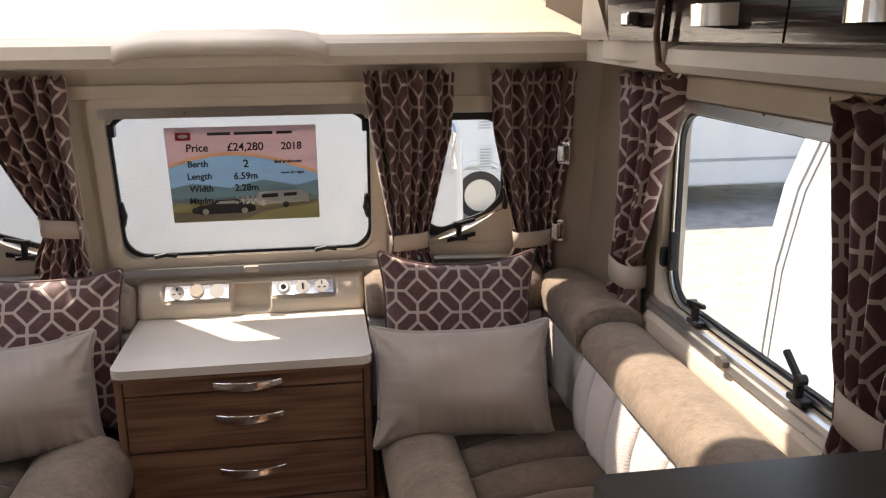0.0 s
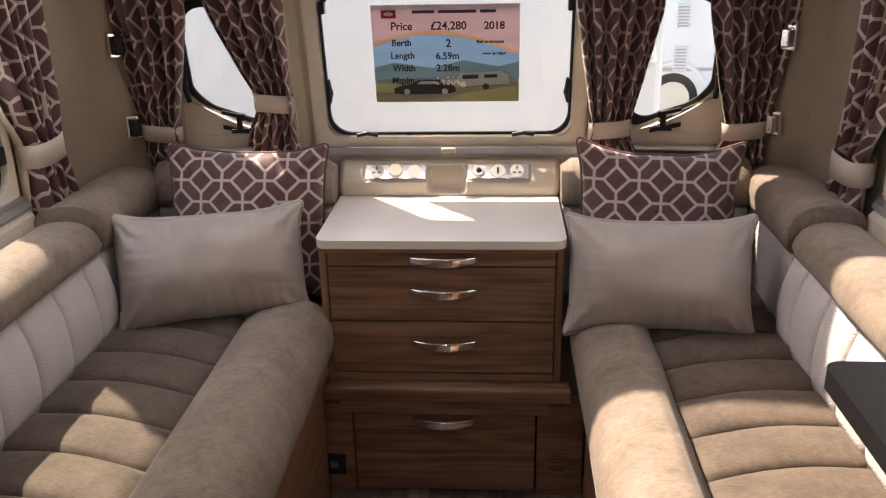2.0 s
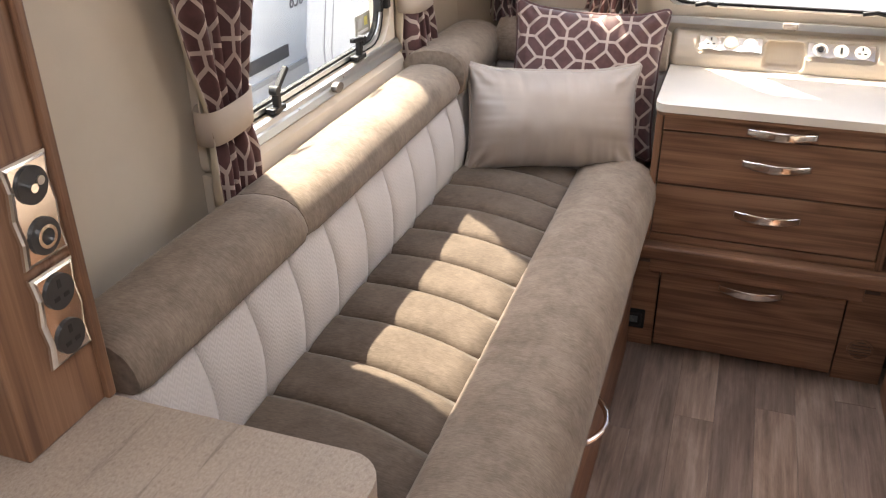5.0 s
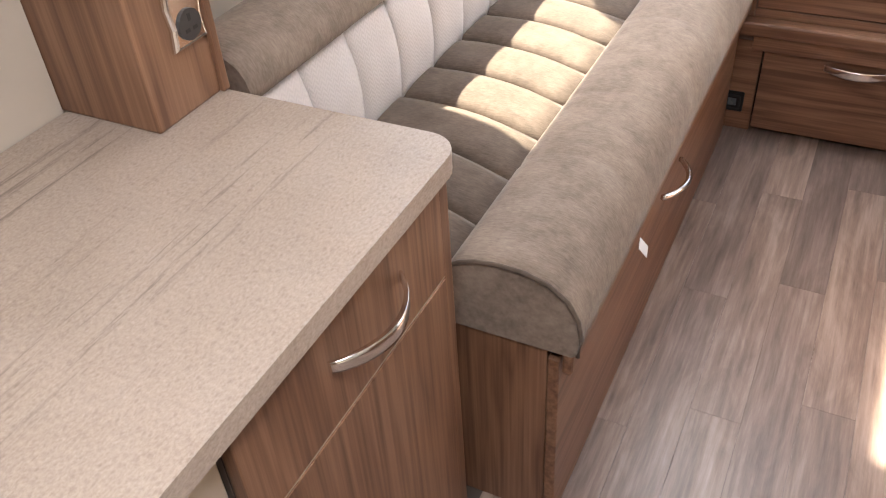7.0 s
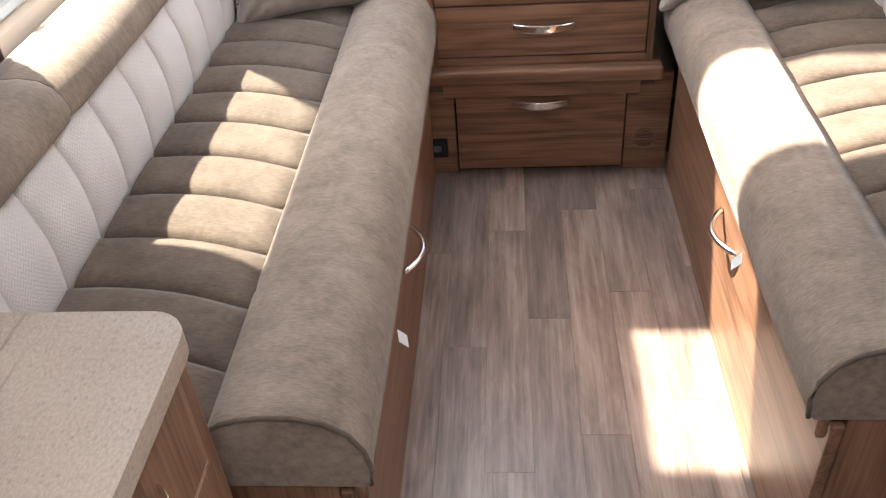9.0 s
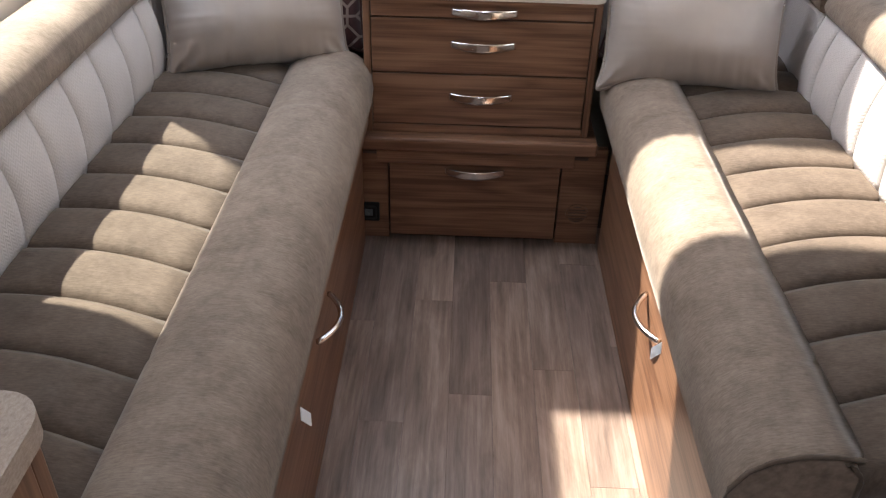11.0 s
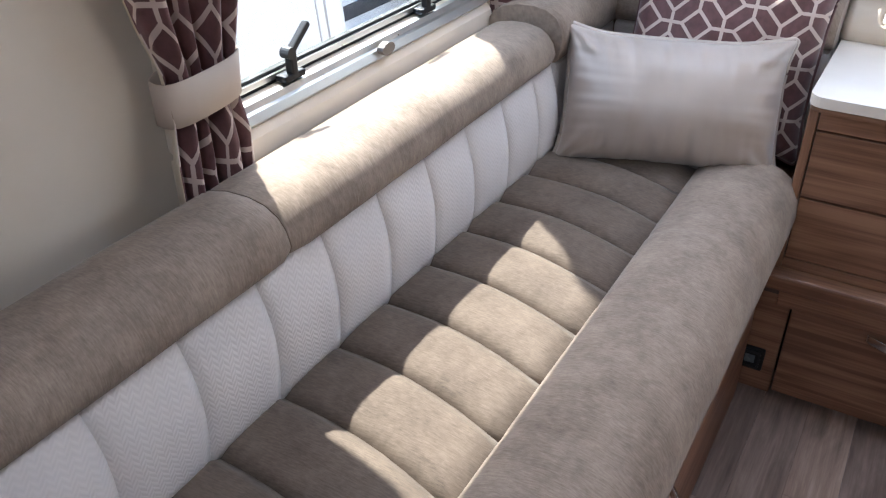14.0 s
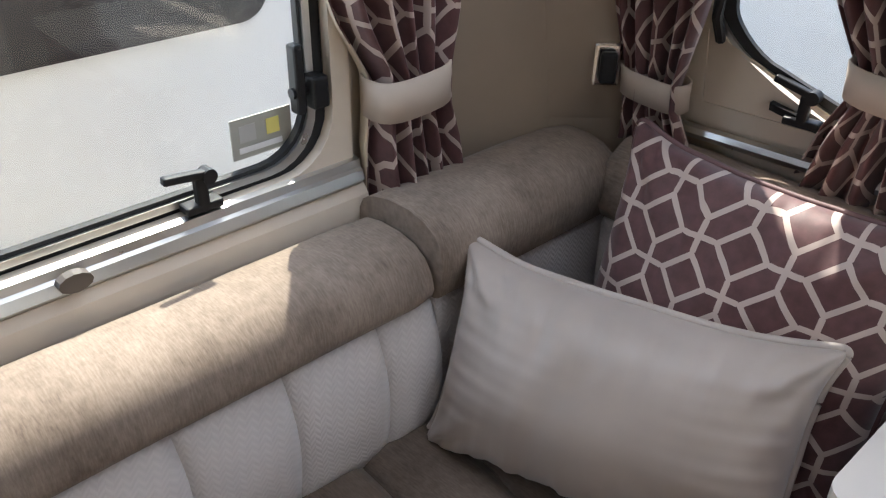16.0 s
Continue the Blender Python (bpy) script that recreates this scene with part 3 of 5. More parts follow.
    for yy, sw, tl in ((-0.735, -s, 0.75), (-0.31, s, 0.12)):
        toggle_catch(w, (s * (W - 0.012), yy, z0 + 0.012), (-s, 0, 0), sw, tl)
    hz = 1.05
    part("hinge", box_bm(min(s * (W - 0.03), s * W), max(s * (W - 0.03), s * W), a1 - 0.036, a1 - 0.010, hz - 0.045, hz + 0.0, 0.004), M_BLACK, w)
    part("hinge_arm", box_bm(min(s * (W - 0.022), s * W), max(s * (W - 0.022), s * W), a1 - 0.056, a1 - 0.041, hz - 0.05, hz + 0.045, 0.004), M_BLACK, w)
    part("hinge_pin", tube_bm([(s * (W - 0.012), a1 - 0.06, hz - 0.02), (s * (W - 0.012), a1 - 0.015, hz - 0.02)], 0.008), M_BLACK, w)
    return w


side_window(-1)
side_window(1)

stk = thing("window_sticker", "small grey sticker with a yellow mark on the pane", "sticker", at=(-W - 0.018, -0.2, 1.0))
part("sheet", box_bm(-W - 0.021, -W - 0.019, -0.238, -0.144, 0.945, 1.002), plain("grey film", (0.42, 0.42, 0.37), 0.5), stk)
part("yellow_mark", box_bm(-W - 0.0185, -W - 0.0175, -0.184, -0.164, 0.970, 0.992), plain("yellow print", (0.75, 0.68, 0.2), 0.5), stk)
part("white_bar", box_bm(-W - 0.0185, -W - 0.0175, -0.228, -0.161, 0.953, 0.961), M_PAPER, stk)
part("white_block", box_bm(-W - 0.0185, -W - 0.0175, -0.226, -0.201, 0.968, 0.992), plain("pale grey print", (0.5, 0.5, 0.48), 0.5), stk)


def front_window(name, at, out, hole, label, low_curve=0.0):
    u0, z0, u1, z1 = hole
    w = thing(name, label, "window", kind="structure", at=tuple(at((u0 + u1) / 2, z0)))

    def ol(g, r, off):
        pts = []
        for u, z in rounded(u0 + g, u1 - g, z0 + g, z1 - g, (r,) * 4):
            k = (u - u0) / (u1 - u0)
            zz = z + low_curve * k * k * max(0.0, 1 - (z - z0) / (0.6 * (z1 - z0)))
            p = at(u, zz) + out * off
            pts.append(tuple(p))
        return pts

    part("liner", ring_bm(ol(-0.03, 0.02, 0.0), ol(0.010, 0.04, 0.0), tuple(out * -0.012)), M_CREAM, w)
    part("seal", ring_bm(ol(-0.006, 0.04, 0.008), ol(0.022 + 0.13 * low_curve, 0.06, 0.008), tuple(out * -0.01)), M_RUBBER, w)
    part("inner_rim", ring_bm(ol(0.008, 0.05, 0.004), ol(0.014 + 0.03 * low_curve, 0.055, 0.004), tuple(out * -0.012)), M_ALU, w)
    g = part("pane", poly_bm(ol(0.0, 0.05, 0.02), tuple(out * 0.004)), M_GLASS, w)
    g.visible_shadow = False
    if low_curve:
        b = poly_bm([tuple(at(u0 - 0.006, z0 - 0.006) + out * 0.004)] + [tuple(at(u0 + (u1 - u0) * k / 8, z0 + low_curve * (k / 8) ** 2) + out * 0.004) for k in range(9)] + [tuple(at(u1 + 0.006, z0 - 0.006) + out * 0.004)], tuple(out * 0.014))
        part("lower_infill", b, M_CREAM, w)
    return w


fw = front_window("window_3", fat, fout, (0.05, 0.93, 0.79, 1.375), "wide front window with rounded black seal")
rl = [(0.418, 0.892), (0.436, 0.890), (0.436, 0.912), (0.422, 0.911)]
part("sill_rail", sweep_bm(rl, -0.375, 0.375, "x"), M_ALU, fw)
part("blind_bar", poly_bm([(-0.372, front_y(1.35) - 0.014, 1.35), (0.372, front_y(1.35) - 0.014, 1.35), (0.372, front_y(1.378) - 0.014, 1.378), (-0.372, front_y(1.378) - 0.014, 1.378)], (0, 0.01, 0)), M_ALU, fw)
part("blind_catch", box_bm(-0.02, 0.022, 0.392, 0.41, 0.898, 0.916, 0.005), M_PIPING, fw)
for xx in (-0.24, 0.22):
    part("catch", tube_bm([(xx - 0.032, 0.437, 0.945), (xx, 0.430, 0.953), (xx + 0.03, 0.434, 0.947)], 0.0065), M_BLACK, fw)
for s in (-1, 1):
    part("side_catch", tube_bm([(s * 0.348, 0.425, 1.045), (s * 0.338, 0.41, 1.075), (s * 0.345, 0.405, 1.115)], 0.008), M_BLACK, fw)
    part("top_hinge", box_bm(s * 0.345 - 0.01, s * 0.345 + 0.01, 0.375, 0.40, 1.30, 1.335, 0.003), M_BLACK, fw)
part("head_rail", sweep_bm([(0.358, 1.405), (0.378, 1.40), (0.372, 1.44), (0.354, 1.44)], -0.80, 0.80, "x"), M_CREAM, fw)
for i, (sgn, at, out) in enumerate(QUARTER):
    q = front_window("window_%d" % (4 + i), at, out, (0.06, 0.95, 0.36, 1.365), "corner front window with curved lower seal", 0.135)
    toggle_catch(q, tuple(at(0.20, 0.966) - out * 0.004), tuple(-out), sgn, 0.25)
    part("catch_plate", poly_bm([tuple(at(u, z) - out * 0.012) for u, z in ((0.165, 0.952), (0.25, 0.972), (0.25, 0.984), (0.165, 0.964))], tuple(out * 0.012)), M_BLACK, q)
    part("side_catch", tube_bm([tuple(at(0.335, 1.06) - out * 0.01), tuple(at(0.335, 1.1) - out * 0.03), tuple(at(0.33, 1.13) - out * 0.035)], 0.008), M_BLACK, q)
    a, b = at(0.03, 0.905) - out * 0.02, at(0.40, 0.905) - out * 0.02
    part("sill_rail", tube_bm([tuple(a), tuple(b)], 0.012), M_ALU, q)

# price sheet on the front window
sg = thing("price_sheet", "printed price sheet taped to the front window", "sign", at=(0, 0.42, 1.05))
SX0, SX1, SZ0, SZ1 = -0.208, 0.205, 1.045, 1.322


def on_sign(name, u0, u1, v0, v1, mat, lift, label="", pts=None):
    def P(u, v):
        z = SZ0 + (SZ1 - SZ0) * v
        return (SX0 + (SX1 - SX0) * u, front_y(z) - 0.004 - lift, z)
    o = pts or [(u0, v0), (u1, v0), (u1, v1), (u0, v1)]
    return part(name, poly_bm([P(u, v) for u, v in o], (0, 0.0006, 0)), mat, sg, label)


def sheet_mat(name, col):
    m, nt, p = node_mat(name)
    n = noise_of(nt, coords(nt, (8, 8, 40)), 1, 3)
    r = ramp(nt, n.outputs[0], ((0.3, tuple(c * 0.9 for c in col)), (0.7, col)))
    nt.links.new(r.outputs[0], p.inputs["Base Color"])
    p.inputs["Roughness"].default_value = 0.5
    tl = nt.nodes.new("ShaderNodeBsdfTranslucent")
    nt.links.new(r.outputs[0], tl.inputs[0])
    mx = nt.nodes.new("ShaderNodeMixShader")
    mx.inputs[0].default_value = 0.6
    nt.links.new(p.outputs[0], mx.inputs[1])
    nt.links.new(tl.outputs[0], mx.inputs[2])
    nt.links.new(mx.outputs[0], nt.nodes["Material Output"].inputs[0])
    return m


def arch_v(k, base):
    return base + 0.22 * math.sin(math.pi * (0.15 + 0.85 * k / 10))


upper = [(k / 10, arch_v(k, 0.52)) for k in range(11)]
lower = [(k / 10, arch_v(k, 0.485)) for k in range(11)]
hills = [(0, 0.37), (0.15, 0.42), (0.4, 0.36), (0.62, 0.44), (0.85, 0.37), (1, 0.42)]
on_sign("sheet", 0, 0, 0, 0, sheet_mat("pink paper", (0.50, 0.40, 0.41)), 0.0, pts=upper + [(1, 1), (0, 1)])
on_sign("orange_band", 0, 0, 0, 0, sheet_mat("orange print", (0.52, 0.36, 0.25)), 0.0, pts=lower + upper[::-1])
on_sign("sky_print", 0, 0, 0, 0, sheet_mat("blue print", (0.30, 0.40, 0.49)), 0.0, pts=hills + lower[::-1])
on_sign("hill_print", 0, 0, 0, 0, sheet_mat("hill print", (0.20, 0.26, 0.28)), 0.0, pts=[(0, 0.2), (1, 0.2)] + hills[::-1])
on_sign("grass_print", 0, 1, 0, 0.2, sheet_mat("grass print", (0.27, 0.25, 0.15)), 0.0)
M_DARK_PRINT = sheet_mat("dark print", (0.07, 0.07, 0.08))
M_PALE_PRINT = sheet_mat("white print", (0.72, 0.72, 0.70))
on_sign("track_print", 0, 0, 0, 0, sheet_mat("pale track print", (0.42, 0.37, 0.30)), 0.003, pts=[(0.0, 0.02), (0.5, 0.02), (0.62, 0.10), (0.98, 0.17), (0.98, 0.19), (0.5, 0.13), (0.0, 0.10)])
on_sign("shore_print", 0, 0, 0, 0, sheet_mat("pale shore print", (0.50, 0.50, 0.48)), 0.003, pts=[(0.0, 0.205), (1, 0.205), (1, 0.24), (0.55, 0.255), (0.0, 0.235)])
on_sign("car_print", 0, 0, 0, 0, M_DARK_PRINT, 0.005, pts=[(0.13, 0.10), (0.13, 0.15), (0.19, 0.18), (0.25, 0.19), (0.30, 0.235), (0.44, 0.24), (0.52, 0.19), (0.56, 0.16), (0.56, 0.11), (0.50, 0.09), (0.2, 0.085)])
on_sign("car_window_print", 0, 0, 0, 0, M_PALE_PRINT, 0.006, pts=[(0.29, 0.195), (0.32, 0.225), (0.42, 0.228), (0.46, 0.195)])
on_sign("trailer_print", 0, 0, 0, 0, M_PALE_PRINT, 0.005, pts=[(0.58, 0.17), (0.575, 0.27), (0.60, 0.31), (0.88, 0.325), (0.93, 0.29), (0.93, 0.19)])
on_sign("trailer_window_print", 0, 0, 0, 0, M_DARK_PRINT, 0.006, pts=[(0.61, 0.245), (0.61, 0.285), (0.72, 0.29), (0.72, 0.25)])
on_sign("trailer_window_print", 0, 0, 0, 0, M_DARK_PRINT, 0.006, pts=[(0.76, 0.255), (0.76, 0.29), (0.85, 0.295), (0.85, 0.26)])
for uc in (0.22, 0.485, 0.77):
    on_sign("wheel_print", 0, 0, 0, 0, M_PALE_PRINT if uc < 0.6 else M_DARK_PRINT, 0.0065, pts=[(uc + 0.022 * math.cos(a), 0.115 + 0.05 * (uc > 0.6) + 0.032 * math.sin(a)) for a in np.linspace(0, 6.283, 14, endpoint=False)])
on_sign("logo_block", 0.07, 0.17, 0.87, 0.95, sheet_mat("red print", (0.55, 0.05, 0.06)), 0.005)
on_sign("logo_mark", 0, 0, 0, 0, M_PALE_PRINT, 0.006, pts=[(0.12 + 0.032 * math.cos(a), 0.912 + 0.02 * math.sin(a)) for a in np.linspace(0, 6.283, 14, endpoint=False)])
M_INK = plain("black ink", (0.02, 0.018, 0.02), 0.6)
for u0, u1 in ((0.28, 0.43), (0.455, 0.71), (0.735, 0.84)):
    on_sign("title_bar", u0, u1, 0.915, 0.945, M_INK, 0.005)
on_sign("small_print", 0.75, 0.81, 0.50, 0.515, M_INK, 0.006)


def lettering(word, u, v, size, mat, parent):
    cu = bpy.data.curves.new("lettering", "FONT")
    cu.body, cu.size, cu.align_x = word, size, "LEFT"
    cu.offset = 0.0006
    cu.extrude = 0.0003
    ob = bpy.data.objects.new("tmp", cu)
    scene.collection.objects.link(ob)
    dg = bpy.context.evaluated_depsgraph_get()
    me = bpy.data.meshes.new_from_object(ob.evaluated_get(dg))
    bpy.data.objects.remove(ob)
    me.materials.clear()
    me.materials.append(mat)
    z = SZ0 + (SZ1 - SZ0) * v
    me.transform(Matrix.Translation((SX0 + (SX1 - SX0) * u, front_y(z) - 0.0115, z)) @ Euler((radians(90) + math.atan(-LEAN), 0, 0)).to_matrix().to_4x4())
    o = new("lettering", me)
    o.parent = parent
    o.matrix_parent_inverse = Matrix.Translation(parent.location).inverted()
    return o


for word, u, v, sz in (("Price", 0.13, 0.755, 0.03), ("£24,280", 0.40, 0.755, 0.031), ("2018", 0.76, 0.755, 0.029), ("Berth", 0.13, 0.595, 0.025), ("2", 0.50, 0.58, 0.03),
                       ("Length", 0.12, 0.465, 0.025), ("6.59m", 0.43, 0.455, 0.027), ("Width", 0.13, 0.335, 0.025), ("2.28m", 0.43, 0.33, 0.027), ("Mtplm", 0.12, 0.205, 0.025)):
    lettering(word, u, v, sz, M_INK, sg)
lettering("End washroom", 0.71, 0.615, 0.0125, M_INK, sg)
lettering("heating", 0.82, 0.495, 0.0125, M_INK, sg)
lettering("1430kg", 0.42, 0.19, 0.03, M_PAPER, sg)


# ---- curtains ----
def curtain(base, along, into, rows, ties, label, pleats=9, seed=0, lining=None):
    """rows: (z, a0, a1, depth) from top to bottom, a along the wall; ties = (z0, z1)."""
    A, N = Vector((*along, 0)), Vector((*into, 0))
    B = Vector((*base, 0))
    rng = random.Random(seed)
    th = thing("curtain", label, "curtain", group="curtains", at=tuple(B + A * rows[-1][1] + Vector((0, 0, rows[-1][0]))))
    cols, steps = pleats * 14, 48
    z_top, z_bot = rows[0][0], rows[-1][0]
    ph = [rng.uniform(0, 6.28) for _ in range(3)]
    zs = [r[0] for r in rows][::-1]

    def sample(z, k):
        return float(np.interp(z, zs, [r[k] for r in rows][::-1]))

    flip = A.cross(Vector((0, 0, -1))).dot(N) < 0
    bm = bmesh.new()
    uvl = bm.loops.layers.uv.new("UVMap")
    grid = []
    for j in range(steps + 1):
        z = z_top + (z_bot - z_top) * j / steps
        a0, a1, dep = sample(z, 1), sample(z, 2), sample(z, 3)
        row = []
        for i in range(cols + 1):
            u = i / cols
            uu = u + 0.018 * math.sin(6.28 * u * 2.3 + ph[0] + z * 3)
            w = math.sin(6.283 * pleats * uu + ph[1] + 0.5 * math.sin(z * 7 + ph[2]))
            w2 = math.sin(6.283 * pleats * 0.37 * uu + ph[2])
            d = dep * (0.55 + 0.42 * w * (1 - 0.25 * w2) + 0.2 * w2) + (0.012 if abs(into[1]) > 0.5 else 0.026) + 0.004 * math.sin(6.283 * pleats * 2.1 * uu + ph[0])
            hd = max(0.0, 1 - (z_top - z) / 0.035)
            d += 0.007 * hd * math.sin(6.283 * pleats * 3.3 * u + ph[2]) + 0.006 * math.exp(-((z_top - z - 0.04) / 0.012) ** 2) * -1
            sag = 0.007 * hd * math.sin(6.283 * pleats * 2.7 * u + ph[1]) - 0.014 * (1 - abs(2 * u - 1)) * (j / steps) ** 6 + (0.004 * w if j == steps else 0)
            p = B + A * (a0 + (a1 - a0) * u) + N * d + Vector((0, 0, z + sag))
            if base[1] > 0.3 and abs(into[1]) > 0.5:
                p.y -= LEAN * max(0.0, z - 0.9)
            row.append((bm.verts.new(p), z))
        grid.append(row)
    # cloth length across the folds, taken a third of the way down
    ref = [v[0].co for v in grid[steps // 3]]
    run = [0.0]
    for p0, p1 in zip(ref, ref[1:]):
        run.append(run[-1] + math.hypot(p1.x - p0.x, p1.y - p0.y))
    for r0, r1 in zip(grid, grid[1:]):
        for i in range(cols):
            q = ((r0[i], i), (r0[i + 1], i + 1), (r1[i + 1], i + 1), (r1[i], i))
            if flip:
                q = q[::-1]
            f = bm.faces.new([x[0][0] for x in q])
            f.smooth = True
            for lp, x in zip(f.loops, q):
                lp[uvl].uv = (run[x[1]], x[0][1])
    fabric = part("fabric", bm, (M_LATTICE_C, M_LINING), th, smooth=True)
    so = fabric.modifiers.new("thickness", "SOLIDIFY")
    so.thickness = 0.002
    so.material_offset = 1
    # tieback band
    bz = bmesh.new()
    rr = []
    for z in (ties[0], (ties[0] + ties[1]) / 2, ties[1]):
        a0, a1, dep = sample(z, 1) - 0.004, sample(z, 2) + 0.004, sample(z, 3) + 0.012
        row = []
        for k in range(20):
            t = 2 * math.pi * k / 20
            c, s_ = math.cos(t), math.sin(t)
            p = B + A * ((a0 + a1) / 2 + (a1 - a0) / 2 * math.copysign(abs(c) ** 0.7, c)) + N * (dep * (0.5 + 0.58 * math.copysign(abs(s_) ** 0.7, s_)))
            p += N * (0.0 if abs(into[1]) > 0.5 else 0.018)
            p.z = z + 0.006 * c
            if base[1] > 0.3 and abs(into[1]) > 0.5:
                p.y -= LEAN * max(0.0, z - 0.9)
            row.append(bz.verts.new(p))
        rr.append(row)
    for r0, r1 in zip(rr, rr[1:]):
        for k in range(20):
            bz.faces.new((r0[k], r0[(k + 1) % 20], r1[(k + 1) % 20], r1[k]))
    tie = part("tieback", bz, M_TIE, th, "plain beige tieback band", smooth=True)
    so = tie.modifiers.new("thickness", "SOLIDIFY")
    so.thickness = 0.003
    return th


CL = "maroon lattice curtain with beige tieback"
for s in (-1, 1):
    # beside the middle front window, and at the front corner
    inner = [(1.465, 0.335, 0.585, 0.045), (1.3, 0.355, 0.58, 0.05), (1.1, 0.39, 0.54, 0.05), (0.985, 0.412, 0.515, 0.045), (0.95, 0.41, 0.52, 0.045), (0.87, 0.385, 0.555, 0.055)]
    tie = (0.948, 0.998)
    if s < 0:
        inner = [(1.465, 0.43, 0.70, 0.045), (1.3, 0.44, 0.655, 0.05), (1.15, 0.442, 0.59, 0.05), (1.08, 0.445, 0.555, 0.045), (1.03, 0.445, 0.555, 0.045), (0.97, 0.44, 0.585, 0.05), (0.89, 0.43, 0.61, 0.055)]
        tie = (1.03, 1.082)
    curtain((0, 0.44), (s, 0), (0, -1), inner, tie, CL + " beside the front window", 5, 3 + s)
    curtain((0, 0.40), (s, 0), (0, -1), [(1.465, 0.69, 0.93, 0.05), (1.3, 0.70, 0.925, 0.055), (1.1, 0.745, 0.895, 0.055), (0.99, 0.778, 0.882, 0.045), (0.95, 0.778, 0.885, 0.045), (0.88, 0.745, 0.89, 0.055)], (0.952, 1.0), CL + " in the front corner", 5, 9 + s)
curtain((-W, 0), (0, 1), (1, 0), [(1.465, -0.19, 0.10, 0.06), (1.3, -0.16, 0.095, 0.06), (1.12, -0.10, 0.085, 0.06), (1.04, -0.055, 0.065, 0.06), (0.985, -0.055, 0.065, 0.06), (0.93, -0.06, 0.08, 0.065), (0.84, -0.055, 0.095, 0.07)], (0.985, 1.043), CL + " at the window's front end", 5, 21)
curtain((W, 0), (0, 1), (-1, 0), [(1.465, -0.225, 0.10, 0.06), (1.3, -0.20, 0.10, 0.06), (1.1, -0.12, 0.10, 0.06), (0.99, -0.03, 0.10, 0.06), (0.925, -0.03, 0.10, 0.06), (0.835, -0.05, 0.12, 0.075)], (0.925, 0.985), CL + " at the window's front end", 5, 23)
for s in (-1, 1):
    curtain((s * W, 0), (0, 1), (-s, 0), [(1.52 if s < 0 else 1.465, -1.12, -0.74 if s < 0 else -0.81, 0.05), (1.3, -1.11, -0.80 if s < 0 else -0.83, 0.045), (1.1, -1.06, -0.872, 0.045), (1.02, -1.03, -0.892, 0.04), (0.955, -1.03, -0.898, 0.04), (0.90, -1.045, -0.895, 0.05), (0.84, -1.05, -0.905, 0.055)], (0.955, 1.018), CL + " at the window's rear end", 4, 31 + s)


# ---- soft furnishing ----
def cushion_bm(w, h, d, n=40, seed=0, crease=1.0, ear=0.085, pw=0.72, ep=5):
    """Scatter cushion in its own plane: x across, z up, y front; pulled-in sides and pointed ears."""
    bm = bmesh.new()
    uvl = bm.loops.layers.uv.new("UVMap")
    rng = random.Random(seed)
    off = Vector((rng.uniform(0, 50), rng.uniform(0, 50), 0))

    def flat(u, v):
        x = u * w / 2 * (1 - 0.7 * ear + 0.7 * ear * abs(v) ** ep + 0.006 * noise.noise(Vector((v * 3, u, 1)) + off))
        z = v * h / 2 * (1 - 1.2 * ear + 1.2 * ear * abs(u) ** ep + 0.012 * noise.noise(Vector((u * 3, v, 5)) + off))
        tip = 1 - 0.05 * (u * u * v * v) ** 9
        return x * tip, z * tip

    for side in (1, -1):
        g = []
        for j in range(n + 1):
            row = []
            for i in range(n + 1):
                u, v = math.sin(math.pi / 2 * (-1 + 2 * i / n)), math.sin(math.pi / 2 * (-1 + 2 * j / n))
                x, z = flat(u, v)
                eu, ev = max(0.0, 1 - u * u), max(0.0, 1 - v * v)
                e = (eu ** 0.5) * (ev ** 0.5)
                e = e ** pw
                y = -side * d / 2 * e
                soft = noise.noise(Vector((u * 1.6, v * 1.6, side * 3)) + off) * 0.012 * e
                edge_v, edge_u = abs(v) ** 2.2, abs(u) ** 2.2
                gath = 0.0
                for fq, am in ((19, 0.005), (37, 0.0045), (61, 0.0035)):
                    gath += am * math.sin(u * fq + off.x * fq + 1.5 * v) * edge_v * eu ** 0.5
                    gath += am * 0.3 * math.sin(v * fq * 0.7 + off.y * fq) * edge_u * ev ** 0.5
                drape = 0.006 * noise.noise(Vector((u * 7, v * 1.4, 9 + side)) + off) * e
                near = 0.0
                for cu, cv in ((-1, -1), (1, -1), (1, 1), (-1, 1)):
                    r = math.hypot((u - cu) * w, (v - cv) * h) / h
                    a = math.atan2((v - cv) * h, (u - cu) * w)
                    near += 0.005 * math.sin(a * 9 + off.x + cu * 2 + cv) * math.exp(-((r - 0.42) / 0.26) ** 2)
                y += soft + crease * (gath * min(1.0, e * 3) + drape + near * min(1.0, e * 2.5))
                row.append((bm.verts.new((x, y, z)), (x, z)))
            g.append(row)
        for r0, r1 in zip(g, g[1:]):
            for i in range(n):
                q = [r0[i], r0[i + 1], r1[i + 1], r1[i]]
                if side < 0:
                    q = q[::-1]
                f = bm.faces.new([a[0] for a in q])
                f.smooth = True
                for lp, a in zip(f.loops, q):
                    lp[uvl].uv = a[1]
    bmesh.ops.remove_doubles(bm, verts=bm.verts, dist=0.0002)
    k = [math.sin(math.pi / 2 * (-1 + 2 * i / n)) for i in range(n + 1)]
    rim = [(u, -1) for u in k] + [(1, v) for v in k[1:]] + [(u, 1) for u in k[::-1][1:]] + [(-1, v) for v in k[::-1][1:]]
    pts = [(flat(u, v)[0], 0, flat(u, v)[1]) for u, v in rim]
    return bm, pts


